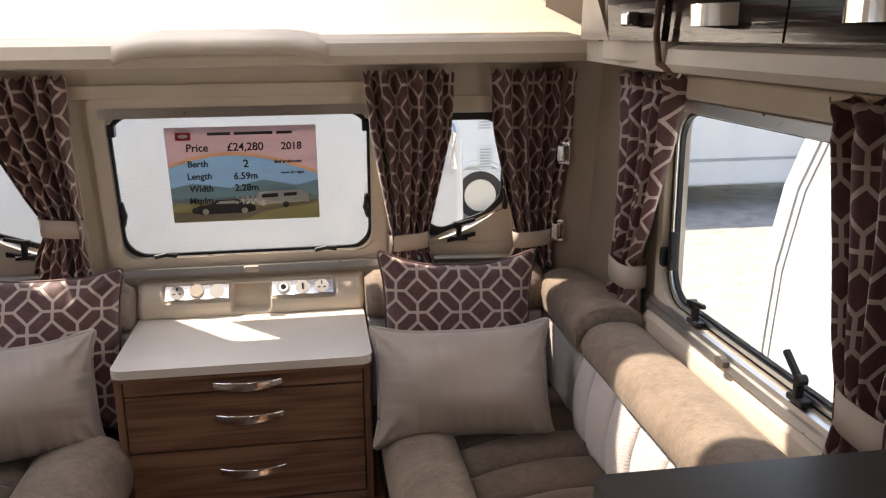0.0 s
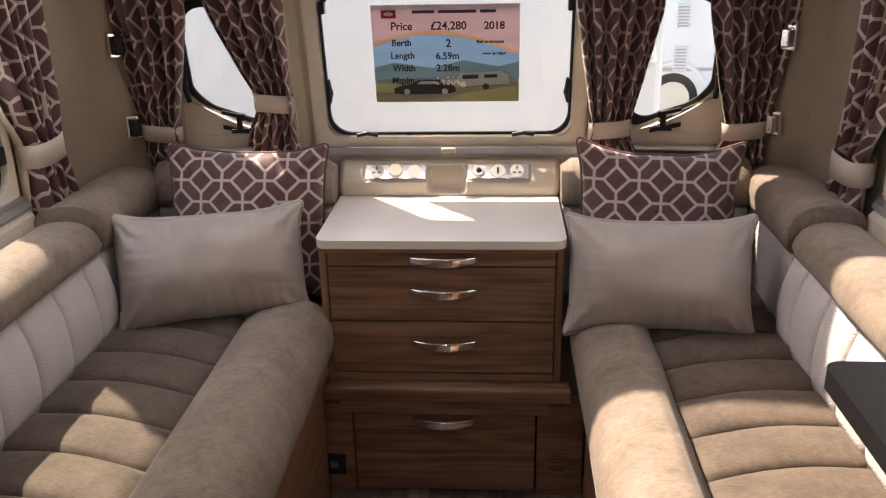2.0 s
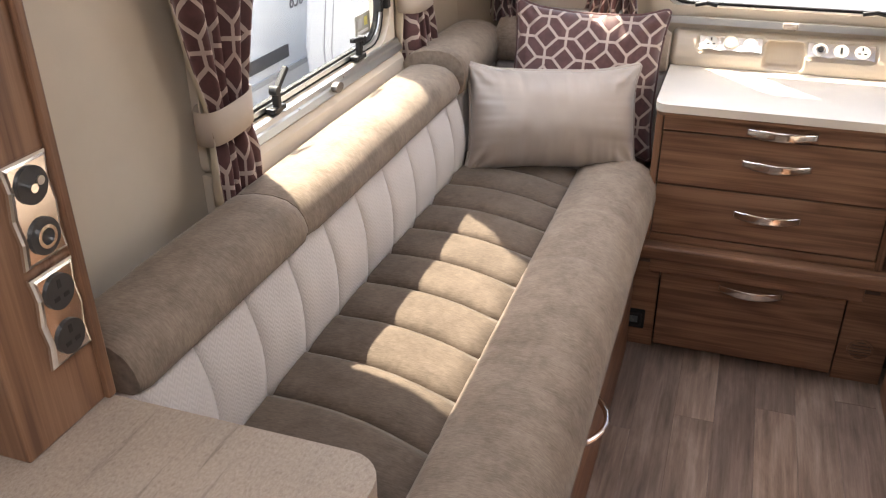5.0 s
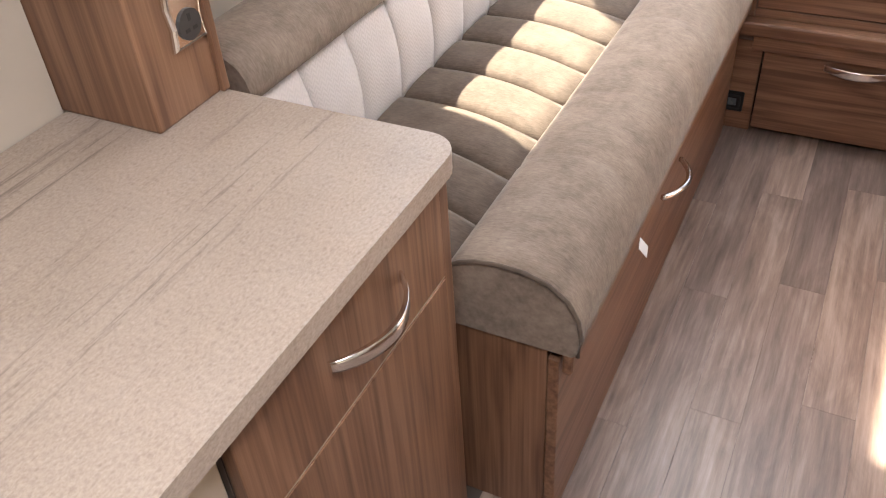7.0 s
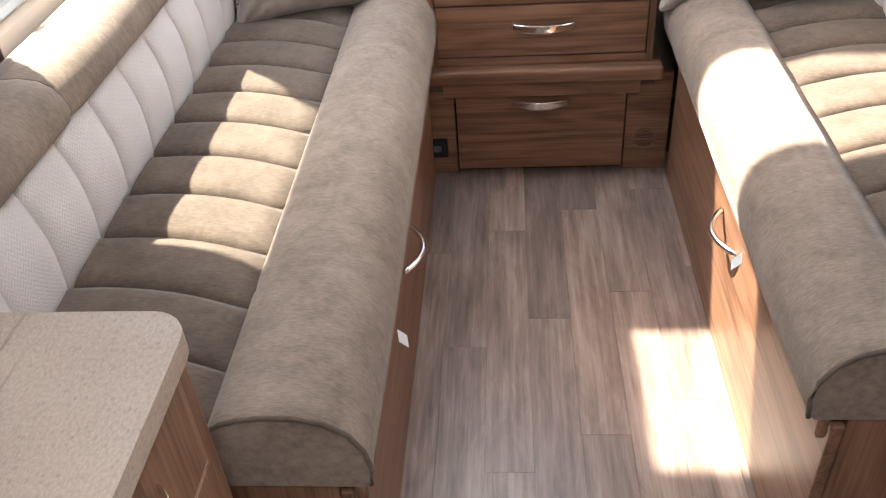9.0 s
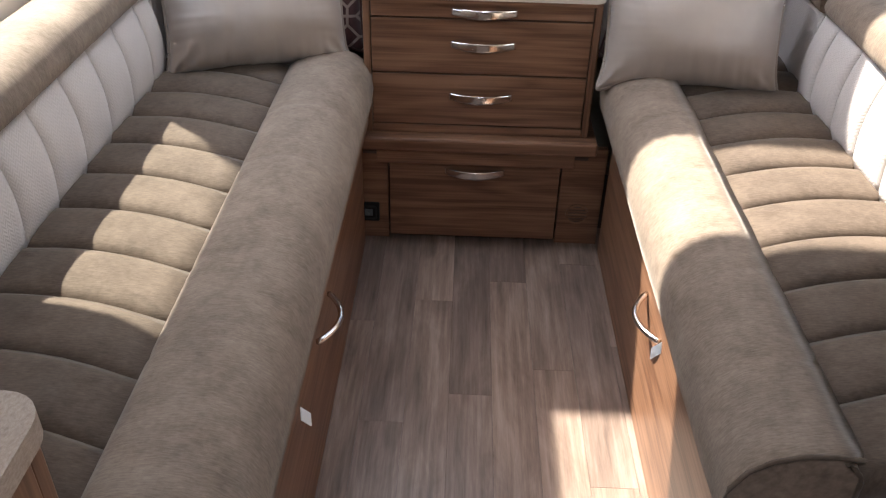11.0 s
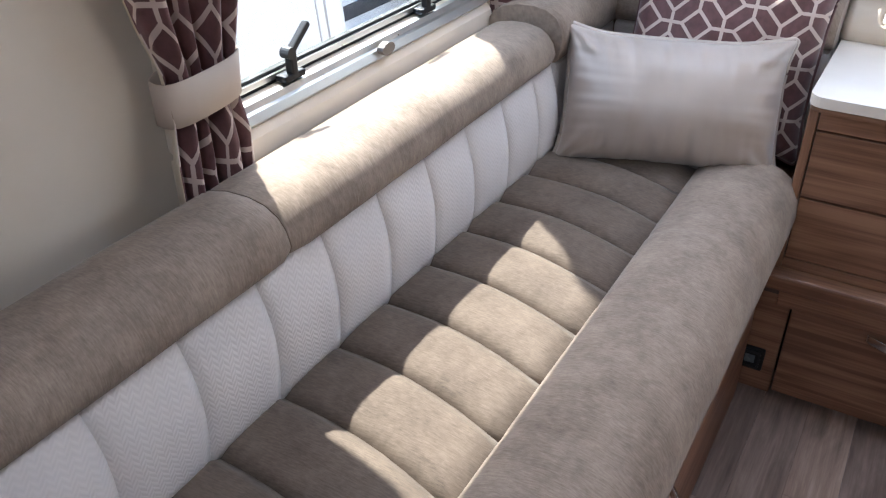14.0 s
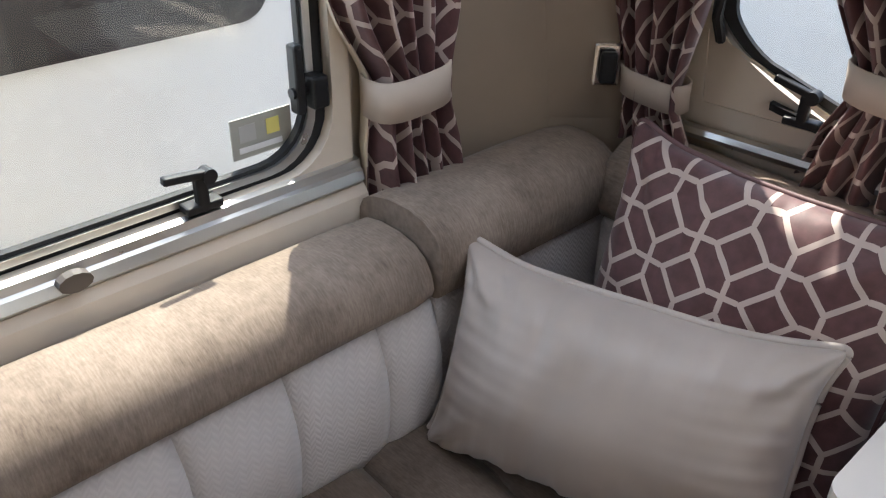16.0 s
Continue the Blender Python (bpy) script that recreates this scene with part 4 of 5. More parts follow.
def scatter_cushion(w, h, d, mat, pipe_mat, m, label, seed, ear=0.085, pw=0.72, pipe=0.0055, n=40, crease=1.0, ep=5):
    th = thing("scatter_cushion", label, "cushion", group="scatter cushions")
    bm, pts = cushion_bm(w, h, d, n, seed, crease, ear, pw, ep)
    part("cover", bm, mat, th, smooth=True)
    part("piping", tube_bm(pts, pipe, 7), pipe_mat, th, smooth=True)
    th.matrix_world = m
    return th


M_PIPE_MAROON = plain("maroon piping", (0.12, 0.06, 0.06), 0.6)
LM = "square maroon lattice scatter cushion leaning on the backrest"
LW = "oblong silver-beige satin cushion propped on the seat"
scatter_cushion(0.455, 0.45, 0.19, M_LATTICE, M_PIPE_MAROON, pose(-0.553, 0.205, 0.755, -14, 2, 5), LM, 4, 0.13, 0.8, 0.0055, 56, 0.9, 3.2)
scatter_cushion(0.455, 0.46, 0.19, M_LATTICE, M_PIPE_MAROON, pose(0.575, 0.195, 0.757, -12, 1, -4), LM, 6, 0.185, 0.8, 0.0055, 56, 0.9, 2.6)
scatter_cushion(0.51, 0.325, 0.26, M_SATIN, M_PIPING, pose(-0.603, 0.012, 0.692, -22, 1.5, 20), LW, 14, 0.15, 0.86, 0.0075, 96, 0.85, 3.6)
scatter_cushion(0.476, 0.32, 0.26, M_SATIN, M_PIPING, pose(0.548, -0.03, 0.690, -22, -2, -8), LW, 16, 0.15, 0.86, 0.0075, 96, 0.45, 3.6)


def sofa(s, y_end):
    """One side bench: wooden base, channelled seat with front bolster, and backrest cushions."""
    xb = 0.325 if s < 0 else 0.385           # base front
    xf = 0.292 if s < 0 else 0.34            # bolster face
    xs, xr = 0.51, 0.835                     # bolster seam, seat rear
    y_front = 0.36
    base = thing("bench_base", "elm wood bench base with a chrome handle", "bench", group="benches", at=(s * 0.6, (y_end + 0.1) / 2, 0))
    fp = part("front_panel", box_bm(min(s * xb, s * (xb + 0.02)), max(s * xb, s * (xb + 0.02)), y_end + 0.004, -0.035, 0.0, 0.43, 0.003), M_WOOD_Y, base)
    part("end_panel", box_bm(min(s * (xb + 0.021), s * 1.05), max(s * (xb + 0.021), s * 1.05), y_end + 0.006, y_end + 0.024, 0.0, 0.45, 0.002), M_WOOD_Z, base)
    part("lip", box_bm(min(s * (xb - 0.022), s * (xb - 0.004)), max(s * (xb - 0.022), s * (xb - 0.004)), y_end + 0.002, -0.04, 0.405, 0.452, 0.006), M_WOOD_Y, base)
    part("slat_top", box_bm(min(s * (xb + 0.021), s * 1.05), max(s * (xb + 0.021), s * 1.05), y_end + 0.025, 0.44, 0.43, 0.449), M_WOOD_Y, base)
    yc, hz = (-0.79, 0.315) if s < 0 else (-0.755, 0.32)
    pts = [(s * (xb - 0.003 - 0.037 * math.sin(math.pi * k / 20) ** 0.85), yc - 0.082 + 0.164 * k / 20, hz) for k in range(21)]
    b = tube_bm(pts, 0.0068, 10)
    part("handle", b, M_CHROME, fp, "chrome bow handle", smooth=True)

    seat = thing("seat_cushion", "taupe suede seat cushion with stitched channels and rolled front", "seat cushion", group="seat cushions", at=(s * 0.6, (y_end + 0.1) / 2, 0.45))
    # front bolster
    prof = [(s * x, z) for x, z in ((xs + 0.007, 0.452), (xf + 0.012, 0.452), (xf + 0.002, 0.462), (xf - 0.002, 0.50), (xf + 0.004, 0.535), (xf + 0.022, 0.568), (xf + 0.052, 0.590), (xf + 0.09, 0.602), (xf + 0.13, 0.604), (xf + 0.17, 0.599), (xs - 0.022, 0.590), (xs - 0.008, 0.581), (xs + 0.002, 0.569), (xs + 0.006, 0.557), (xs + 0.007, 0.52))]
    ys = np.linspace(y_end, 0.02, 150)
    bm = bmesh.new()
    rows = []
    for y in ys:
        row = []
        for a, z in prof:
            w = 0.0035 * noise.noise(Vector((a * 9, y * 6, z * 9 + s)))
            dip = 0.0
            for yc2 in (-0.36, -0.62, -0.98, -1.22):
                dip += 0.0032 * math.exp(-((y - yc2 - 0.02 * math.sin((abs(a) - xf) * 14)) / 0.008) ** 2) if z > 0.55 else 0
            end = 0.006 * max(0, 1 - (y - y_end) / 0.012) if z > 0.5 else 0
            row.append(bm.verts.new((a + w * 0.6, y, z + (w - dip - end if z > 0.46 else 0))))
        rows.append(row)
    n = len(prof)
    for r0, r1 in zip(rows, rows[1:]):
        for i in range(n):
            f = bm.faces.new((r0[i], r0[(i + 1) % n], r1[(i + 1) % n], r1[i]))
            f.smooth = True
    cap = [bm.verts.new(v.co) for v in rows[0]]
    bm.faces.new(cap[::-1])
    bm.faces.new([bm.verts.new(v.co) for v in rows[-1]])
    bmesh.ops.recalc_face_normals(bm, faces=bm.faces)
    part("front_bolster", bm, M_SUEDE, seat)
    pipe = [(a, y_end - 0.001, z - 0.003) for a, z in prof[2:]]
    part("piping", tube_bm(pipe, 0.004, 6), M_SUEDE_D, seat, smooth=True)
    # channels
    seams = [y_end + 0.002] + [y for y in (-1.404 + 0.1387 * k for k in range(0, 13)) if y > y_end + 0.05]
    seams = [y for y in seams if y < 0.30] + [0.33]
    for ya, yb in zip(seams, seams[1:]):
        nx, ny = 8, 8
        bm = bmesh.new()
        g = []
        for j in range(ny + 1):
            row = []
            v = j / ny
            for i in range(nx + 1):
                u = i / nx
                x = xs - 0.006 + (xr + 0.036 - xs) * u
                puff = (1 - abs(2 * v - 1) ** 3.0) ** 0.6 if abs(2 * v - 1) < 1 else 0
                crown = 0.012 * math.sin(math.pi * min(1, u * 1.05))
                z = 0.562 + crown + 0.014 * puff * min(1.0, u * 4 + 0.3) + 0.002 * noise.noise(Vector((x * 9, (ya + v) * 7, 0)))
                yy = ya + (yb - ya) * v + (0.062 * u + 0.012 * math.sin(math.pi * u))
                row.append(bm.verts.new((s * x, yy, z)))
            g.append(row)
        for r0, r1 in zip(g, g[1:]):
            for i in range(nx):
                f = bm.faces.new((r0[i], r0[i + 1], r1[i + 1], r1[i]))
                f.smooth = True
        ext = bmesh.ops.extrude_face_region(bm, geom=bm.faces[:])
        for v in (e for e in ext["geom"] if isinstance(e, bmesh.types.BMVert)):
            v.co.z = 0.47
        bmesh.ops.recalc_face_normals(bm, faces=bm.faces)
        part("seat_panel", bm, M_SUEDE_D, seat)
    part("seat_foam", box_bm(min(s * (xs + 0.003), s * 1.04), max(s * (xs + 0.003), s * 1.04), y_end + 0.004, 0.42, 0.451, 0.469, 0.003), M_SUEDE_D, seat)

    # backrest along the wall
    back = thing("backrest", "taupe suede rolled backrest with off-white channelled panel", "backrest", group="backrests", at=(s * 0.9, -0.8, 0.57))
    roll = [(s * x, z) for x, z in ((0.868, 0.772), (0.852, 0.773), (0.841, 0.779), (0.836, 0.792), (0.837, 0.806), (0.842, 0.823), (0.854, 0.841), (0.875, 0.854), (0.905, 0.860), (0.945, 0.859), (0.980, 0.851), (1.000, 0.838), (1.010, 0.82), (1.012, 0.772))]
    ends = [y_end + 0.02] + [-1.0] + [-0.088]
    for ya, yb in zip(ends, ends[1:]):
        bm = bmesh.new()
        rows = []
        ys = np.linspace(ya + 0.001, yb - 0.001, 26)
        for y in ys:
            e = min(y - ya, yb - y)
            k = 0.008 * max(0.0, 1 - e / 0.014) ** 2
            row = []
            for a, z in roll:
                w = 0.003 * noise.noise(Vector((a * 8, y * 6, z * 8)))
                front = abs(a) < 1.0
                row.append(bm.verts.new((a + (s * k + w if front else 0), y, z + (w - k if z > 0.8 else 0))))
            rows.append(row)
        n = len(roll)
        for r0, r1 in zip(rows, rows[1:]):
            for i in range(n):
                f = bm.faces.new((r0[i], r0[(i + 1) % n], r1[(i + 1) % n], r1[i]))
                f.smooth = True
        bm.faces.new([bm.verts.new(v.co) for v in rows[0]][::-1])
        bm.faces.new([bm.verts.new(v.co) for v in rows[-1]])
        bmesh.ops.recalc_face_normals(bm, faces=bm.faces)
        part("roll", bm, M_SUEDE, back)
    ws = [y_end + 0.02] + [y for y in (-1.368 + 0.1475 * k for k in range(9)) if y > y_end + 0.06 and y < -0.12] + [-0.09]
    for ya, yb in zip(ws, ws[1:]):
        bm = bmesh.new()
        g = []
        for j in range(9):
            row = []
            v = j / 8
            for i in range(9):
                u = i / 8
                puff = (1 - abs(2 * u - 1) ** 3.2) ** 0.6 if abs(2 * u - 1) < 1 else 0
                x = 0.832 + 0.026 * v - 0.011 * puff * math.sin(math.pi * (0.12 + 0.8 * v)) - 0.010 * math.sin(math.pi * v)
                row.append(bm.verts.new((s * x, ya + (yb - ya) * u + 0.010 * math.sin(math.pi * v * 0.9), 0.565 + 0.213 * v)))
            g.append(row)
        for r0, r1 in zip(g, g[1:]):
            for i in range(8):
                f = bm.faces.new((r0[i], r0[i + 1], r1[i + 1], r1[i]))
                f.smooth = True
        ext = bmesh.ops.extrude_face_region(bm, geom=bm.faces[:])
        for v in (e for e in ext["geom"] if isinstance(e, bmesh.types.BMVert)):
            v.co.x = s * 0.90
        bmesh.ops.recalc_face_normals(bm, faces=bm.faces)
        part("white_panel", bm, M_WHITE, back, "off-white chevron weave panel")
    part("backing", box_bm(min(s * 0.901, s * 1.045), max(s * 0.901, s * 1.045), y_end + 0.02, -0.09, 0.47, 0.771), M_SUEDE_D, back)

    # corner cushion and front backrest
    cor = thing("backrest", "taupe suede corner backrest cushion with off-white lower part", "backrest", group="backrests", at=(s * 0.9, 0.1, 0.57))
    roll2 = [(s * (abs(a) - 0.004 if abs(a) < 1 else abs(a)), z + (0.03 if z > 0.79 else 0.0)) for a, z in roll]
    bm = sweep_bm(roll2, -0.084, 0.30, steps=10, wob=0.004)
    for f in bm.faces:
        f.smooth = len(f.verts) == 4
    part("roll", bm, M_SUEDE, cor)
    part("white_panel", box_bm(min(s * 0.848, s * 0.90), max(s * 0.848, s * 0.90), -0.082, 0.30, 0.562, 0.771, 0.012), M_WHITE, cor, "off-white chevron weave panel")
    fr = thing("backrest", "taupe suede rolled backrest below the front window", "backrest", group="backrests", at=(s * 0.6, 0.33, 0.57))
    prof2 = [(0.30, 0.772), (0.268, 0.778), (0.255, 0.80), (0.262, 0.84), (0.285, 0.875), (0.32, 0.893), (0.36, 0.895), (0.40, 0.885), (0.41, 0.86), (0.41, 0.772)]
    bm = bmesh.new()
    rows = []
    for x in np.linspace(0.327, 0.845, 18):
        k = 0.02 * max(0.0, 1 - (x - 0.327) / 0.03) ** 2
        rows.append([bm.verts.new((s * x, a + (k if a < 0.33 else -k * 0.3), z - (k if z > 0.82 else 0))) for a, z in prof2])
    n = len(prof2)
    for r0, r1 in zip(rows, rows[1:]):
        for i in range(n):
            f = bm.faces.new((r0[i], r0[(i + 1) % n], r1[(i + 1) % n], r1[i]))
            f.smooth = True
    bm.faces.new(rows[0][::-1])
    bm.faces.new(rows[-1])
    bmesh.ops.recalc_face_normals(bm, faces=bm.faces)
    part("roll", bm, M_SUEDE, fr)
    part("lower_panel", box_bm(min(s * 0.329, s * 0.845), max(s * 0.329, s * 0.845), 0.275, 0.41, 0.50, 0.771, 0.012), M_WHITE, fr, "off-white weave lower panel")


sofa(-1, -1.52)
sofa(1, -1.395)


# ---- chest of drawers ----
def bow_handle(parent, xc, y, z, w=0.176, h=0.0125):
    b = bmesh.new()
    rows = []
    for k in range(29):
        u = k / 28
        x = xc - w / 2 + w * u
        yy = y - 0.003 - 0.030 * math.sin(math.pi * u) ** 0.8
        hh = h * (0.75 + 0.25 * math.sin(math.pi * u))
        sec = ((0, -1), (-0.0004, -0.6), (-0.0006, 0), (-0.0004, 0.6), (0, 1), (0.004, 0.95), (0.004, -0.95))
        rows.append([b.verts.new((x, yy + dy, z + hh * dz)) for dy, dz in sec])
    for r0, r1 in zip(rows, rows[1:]):
        for k in range(7):
            f = b.faces.new((r0[k], r0[(k + 1) % 7], r1[(k + 1) % 7], r1[k]))
            f.smooth = k < 4
    b.faces.new(rows[0])
    b.faces.new(rows[-1][::-1])
    bmesh.ops.recalc_face_normals(b, faces=b.faces)
    return part("handle", b, M_CHROME, parent, "chrome bow handle")


ch = thing("chest_of_drawers", "elm wood chest with three drawers and chrome handles", "chest of drawers", at=(0, 0.2, 0.365))
part("carcass", box_bm(-0.296, 0.296, 0.012, 0.40, 0.369, 0.748), M_GAP, ch)
for s in (-1, 1):
    part("side_panel", box_bm(s * 0.306 - 0.0095, s * 0.306 + 0.0095, -0.006, 0.40, 0.367, 0.749, 0.003), M_WOOD_Z, ch)
part("plinth_rail", box_bm(-0.296, 0.296, -0.004, 0.02, 0.367, 0.392, 0.002), M_WOOD_X, ch)
for z0, z1, hz in ((0.704, 0.746, 0.722), (0.549, 0.699, 0.633), (0.396, 0.544, 0.484)):
    d = part("drawer_front", box_bm(-0.2935, 0.2935, -0.004, 0.012, z0, z1, 0.0015), M_WOOD_X, ch)
    bow_handle(d, 0.006, -0.004, hz)
ct = thing("worktop", "off-white laminate chest top with rounded corners", "worktop", at=(0, 0.2, 0.75))
top_pts = rounded(-0.32, 0.32, -0.026, 0.365, (0.03, 0.03, 0.004, 0.004))
part("slab", poly_bm([(x, y, 0.758) for x, y in top_pts], (0, 0, 0.022)), M_OFFWHITE, ct)
part("under_edge", poly_bm([(x * 0.99, y * 0.985, 0.7485) for x, y in top_pts], (0, 0, 0.0088)), M_WOOD_X, ct, "thin wood underside")
bs = thing("drawer_unit", "elm wood base drawer unit under the chest", "drawer unit", at=(0, 0.2, 0))
part("ledge", box_bm(-0.343, 0.343, -0.045, 0.42, 0.325, 0.366, 0.006), M_WOOD_X, bs)
part("head_rail", box_bm(-0.285, 0.285, -0.028, 0.02, 0.278, 0.323, 0.002), M_WOOD_X, bs)
part("carcass", box_bm(-0.252, 0.252, 0.014, 0.40, 0.015, 0.277), M_GAP, bs)
for s in (-1, 1):
    part("side_panel", box_bm(s * 0.32 - 0.064, s * 0.32 + 0.064, 0.006, 0.03, 0.0, 0.3245, 0.001), M_WOOD_X, bs)
    part("bracket", box_bm(s * 0.3 - 0.025, s * 0.3 + 0.025, -0.02, 0.005, 0.302, 0.3245, 0.002), M_GAP, bs)
d = part("drawer_front", box_bm(-0.25, 0.25, -0.006, 0.013, 0.02, 0.274, 0.0015), M_WOOD_X, bs)
bow_handle(d, 0.0, -0.006, 0.248)
us = thing("power_outlet", "black square outlet with a grey centre", "socket", at=(-0.316, 0.0, 0.095))
part("plate", box_bm(-0.347, -0.283, -0.006, 0.0055, 0.062, 0.126, 0.004), M_BLACK, us)
part("rim", ring_bm([(-0.315 + x, -0.007, 0.094 + z) for x, z in rounded(-0.024, 0.024, -0.024, 0.024, (0.005,) * 4)], [(-0.315 + x, -0.007, 0.094 + z) for x, z in rounded(-0.019, 0.019, -0.019, 0.019, (0.004,) * 4)], (0, -0.004, 0)), M_RUBBER, us)
part("screen", box_bm(-0.327, -0.303, -0.0085, -0.0062, 0.083, 0.106, 0.001), plain("grey insert", (0.12, 0.14, 0.15), 0.3), us)
vt = thing("floor_vent", "round wooden louvred air vent", "vent", at=(0.315, 0.0, 0.108))
part("backing", disc_bm((0.315, 0.0055, 0.108), (0, -1, 0), 0.03, 0.003, 24), M_GAP, vt)
ring_o = [(0.315 + 0.034 * math.cos(a), 0.0055, 0.108 + 0.034 * math.sin(a)) for a in np.linspace(0, 6.283, 24, endpoint=False)]
ring_i = [(0.315 + 0.028 * math.cos(a), 0.0055, 0.108 + 0.028 * math.sin(a)) for a in np.linspace(0, 6.283, 24, endpoint=False)]
part("frame", ring_bm(ring_o, ring_i, (0, -0.005, 0)), M_WOOD_X, vt)
for k in range(5):
    zz = 0.108 - 0.02 + 0.01 * k
    hw = math.sqrt(max(0, 0.028 ** 2 - (zz - 0.108) ** 2))
    part("slat", box_bm(0.315 - hw, 0.315 + hw, -0.0005, 0.003, zz - 0.003, zz + 0.003, 0.0008), M_WOOD_X, vt)

# console behind the chest top
cs = thing("socket_console", "cream moulded console with two chrome socket strips", "console", at=(0, 0.4, 0.77))
cprof = [(0.362, 0.781), (0.361, 0.792), (0.363, 0.806), (0.369, 0.820), (0.381, 0.838), (0.396, 0.855), (0.408, 0.865), (0.424, 0.871), (0.455, 0.872)]
PY, PZ = [p[0] for p in cprof], [p[1] for p in cprof]
run = [0.0]
for p0, p1 in zip(cprof, cprof[1:]):
    run.append(run[-1] + math.hypot(p1[0] - p0[0], p1[1] - p0[1]))


def slot(x, z, x0, x1, z0, z1, soft):
    """1 inside a rounded slot, falling to 0 across its soft rim."""
    r = 0.014
    dx = max(abs(x - (x0 + x1) / 2) - (x1 - x0) / 2 + r, 0.0)
    dz = max(abs(z - (z0 + z1) / 2) - (z1 - z0) / 2 + r, 0.0)
    d = math.hypot(dx, dz) - r
    k = min(1.0, max(0.0, 0.5 - d / soft))
    return k * k * (3 - 2 * k)


bm = bmesh.new()
rows = []
NX, NS = 200, 46
for a in range(NX + 1):
    x = -0.327 + 0.654 * a / NX
    end = max(0.0, abs(x) - 0.307) / 0.02
    row = []
    for c in range(NS + 1):
        q = run[-1] * c / NS
        y, z = float(np.interp(q, run, PY)), float(np.interp(q, run, PZ))
        cup = slot(x, z, -0.058, 0.050, 0.790, 0.858, 0.010)
        pocket = max(slot(x, z, -0.252, -0.058, 0.822, 0.868, 0.006), slot(x, z, 0.050, 0.242, 0.822, 0.868, 0.006))
        y += 0.045 * cup + 0.0045 * pocket * (1 - cup) + 0.018 * end * end
        z -= 0.004 * pocket * (1 - cup) + 0.010 * end * end * (z - 0.781) / 0.09
        row.append(bm.verts.new((x, min(y, 0.456), z)))
    row.append(bm.verts.new((x, 0.458, 0.781)))
    rows.append(row)
for r0, r1 in zip(rows, rows[1:]):
    for k in range(NS + 2):
        f = bm.faces.new((r0[k], r1[k], r1[(k + 1) % (NS + 2)], r0[(k + 1) % (NS + 2)]))
        f.smooth = True
bm.faces.new(rows[0])
bm.faces.new(rows[-1][::-1])
bmesh.ops.recalc_face_normals(bm, faces=bm.faces)
part("housing", bm, M_CREAM, cs)
M_SOCKET = plain("pale socket insert", (0.62, 0.60, 0.57), 0.35)
for s in (-1, 1):
    x0 = -0.245 if s < 0 else 0.057
    m = Matrix.Translation((0, 0.387, 0.8445)) @ Euler((radians(-42), 0, 0)).to_matrix().to_4x4()
    b = bmesh.new()
    out = []
    for k in range(37):
        u = k / 36
        wave = 0.003 * abs(math.sin(math.pi * 3 * u)) ** 0.7
        out.append((x0 + 0.178 * u, 0.0, -0.0225 + wave))
    out += [(x0 + 0.178, 0.0, 0.0235), (x0, 0.0, 0.0235)]
    b = poly_bm(out, (0, -0.004, 0))
    b.transform(m)
    strip = part("socket_strip", b, M_CHROME, cs, "chrome strip with three round sockets")
    for k in range(3):
        xc = x0 + 0.0335 + 0.0555 * k
        dd = disc_bm((xc, -0.004, 0.002), (0, -1, 0), 0.0205, 0.003, 24)
        dd.transform(m)
        socket = part("socket", dd, M_SOCKET, strip)
        marks = ()
        if (s, k) in ((-1, 0), (1, 2)):
            marks = ((0, 0.010, 0.002, 0.005), (-0.008, -0.005, 0.004, 0.002), (0.008, -0.005, 0.004, 0.002))
        elif (s, k) == (1, 1):
            marks = ((0, 0.001, 0.003, 0.010),)
        for dx, dz, hw, hh in marks:
            bb = box_bm(xc + dx - hw, xc + dx + hw, -0.0078, -0.0068, 0.002 + dz - hh, 0.002 + dz + hh)
            bb.transform(m)
            part("slot", bb, M_RUBBER, socket)
        if (s, k) == (1, 0):
            bb = disc_bm((xc, -0.007, 0.002), (0, -1, 0), 0.013, 0.002, 20)
            bb.transform(m)
            part("ring", bb, M_CHROME, socket)
            bb = disc_bm((xc, -0.009, 0.002), (0, -1, 0), 0.008, 0.002, 16)
            bb.transform(m)
            part("dark_centre", bb, M_BLACK, socket)
        if (s, k) == (-1, 1):
            bb = disc_bm((xc, -0.007, 0.003), (0, -1, 0), 0.019, 0.007, 24)
            bb.transform(m)
            part("cap", bb, M_CREAM, socket)


# ---- reading lamps in the corners ----
for s in (-1, 1):
    for z in (1.235, 1.0):
        yy = 0.345 - LEAN * max(0, z - 0.9)
        rl = thing("reading_lamp", "small chrome swivel reading lamp on the corner panel", "lamp", group="reading lamps", at=(s * 0.9, yy, z))
        m = Matrix.Translation((s * 0.905, yy, z)) @ Euler((0, 0, radians(-s * 47))).to_matrix().to_4x4()
        b = box_bm(-0.022, 0.022, -0.012, 0.004, -0.035, 0.035, 0.005)
        b.transform(m)
        part("plate", b, M_CHROME, rl)
        b = box_bm(-0.013, 0.013, -0.03, -0.0125, -0.026, 0.024, 0.005)
        b.transform(m)
        part("head", b, M_BLACK if s < 0 else M_CHROME, rl)


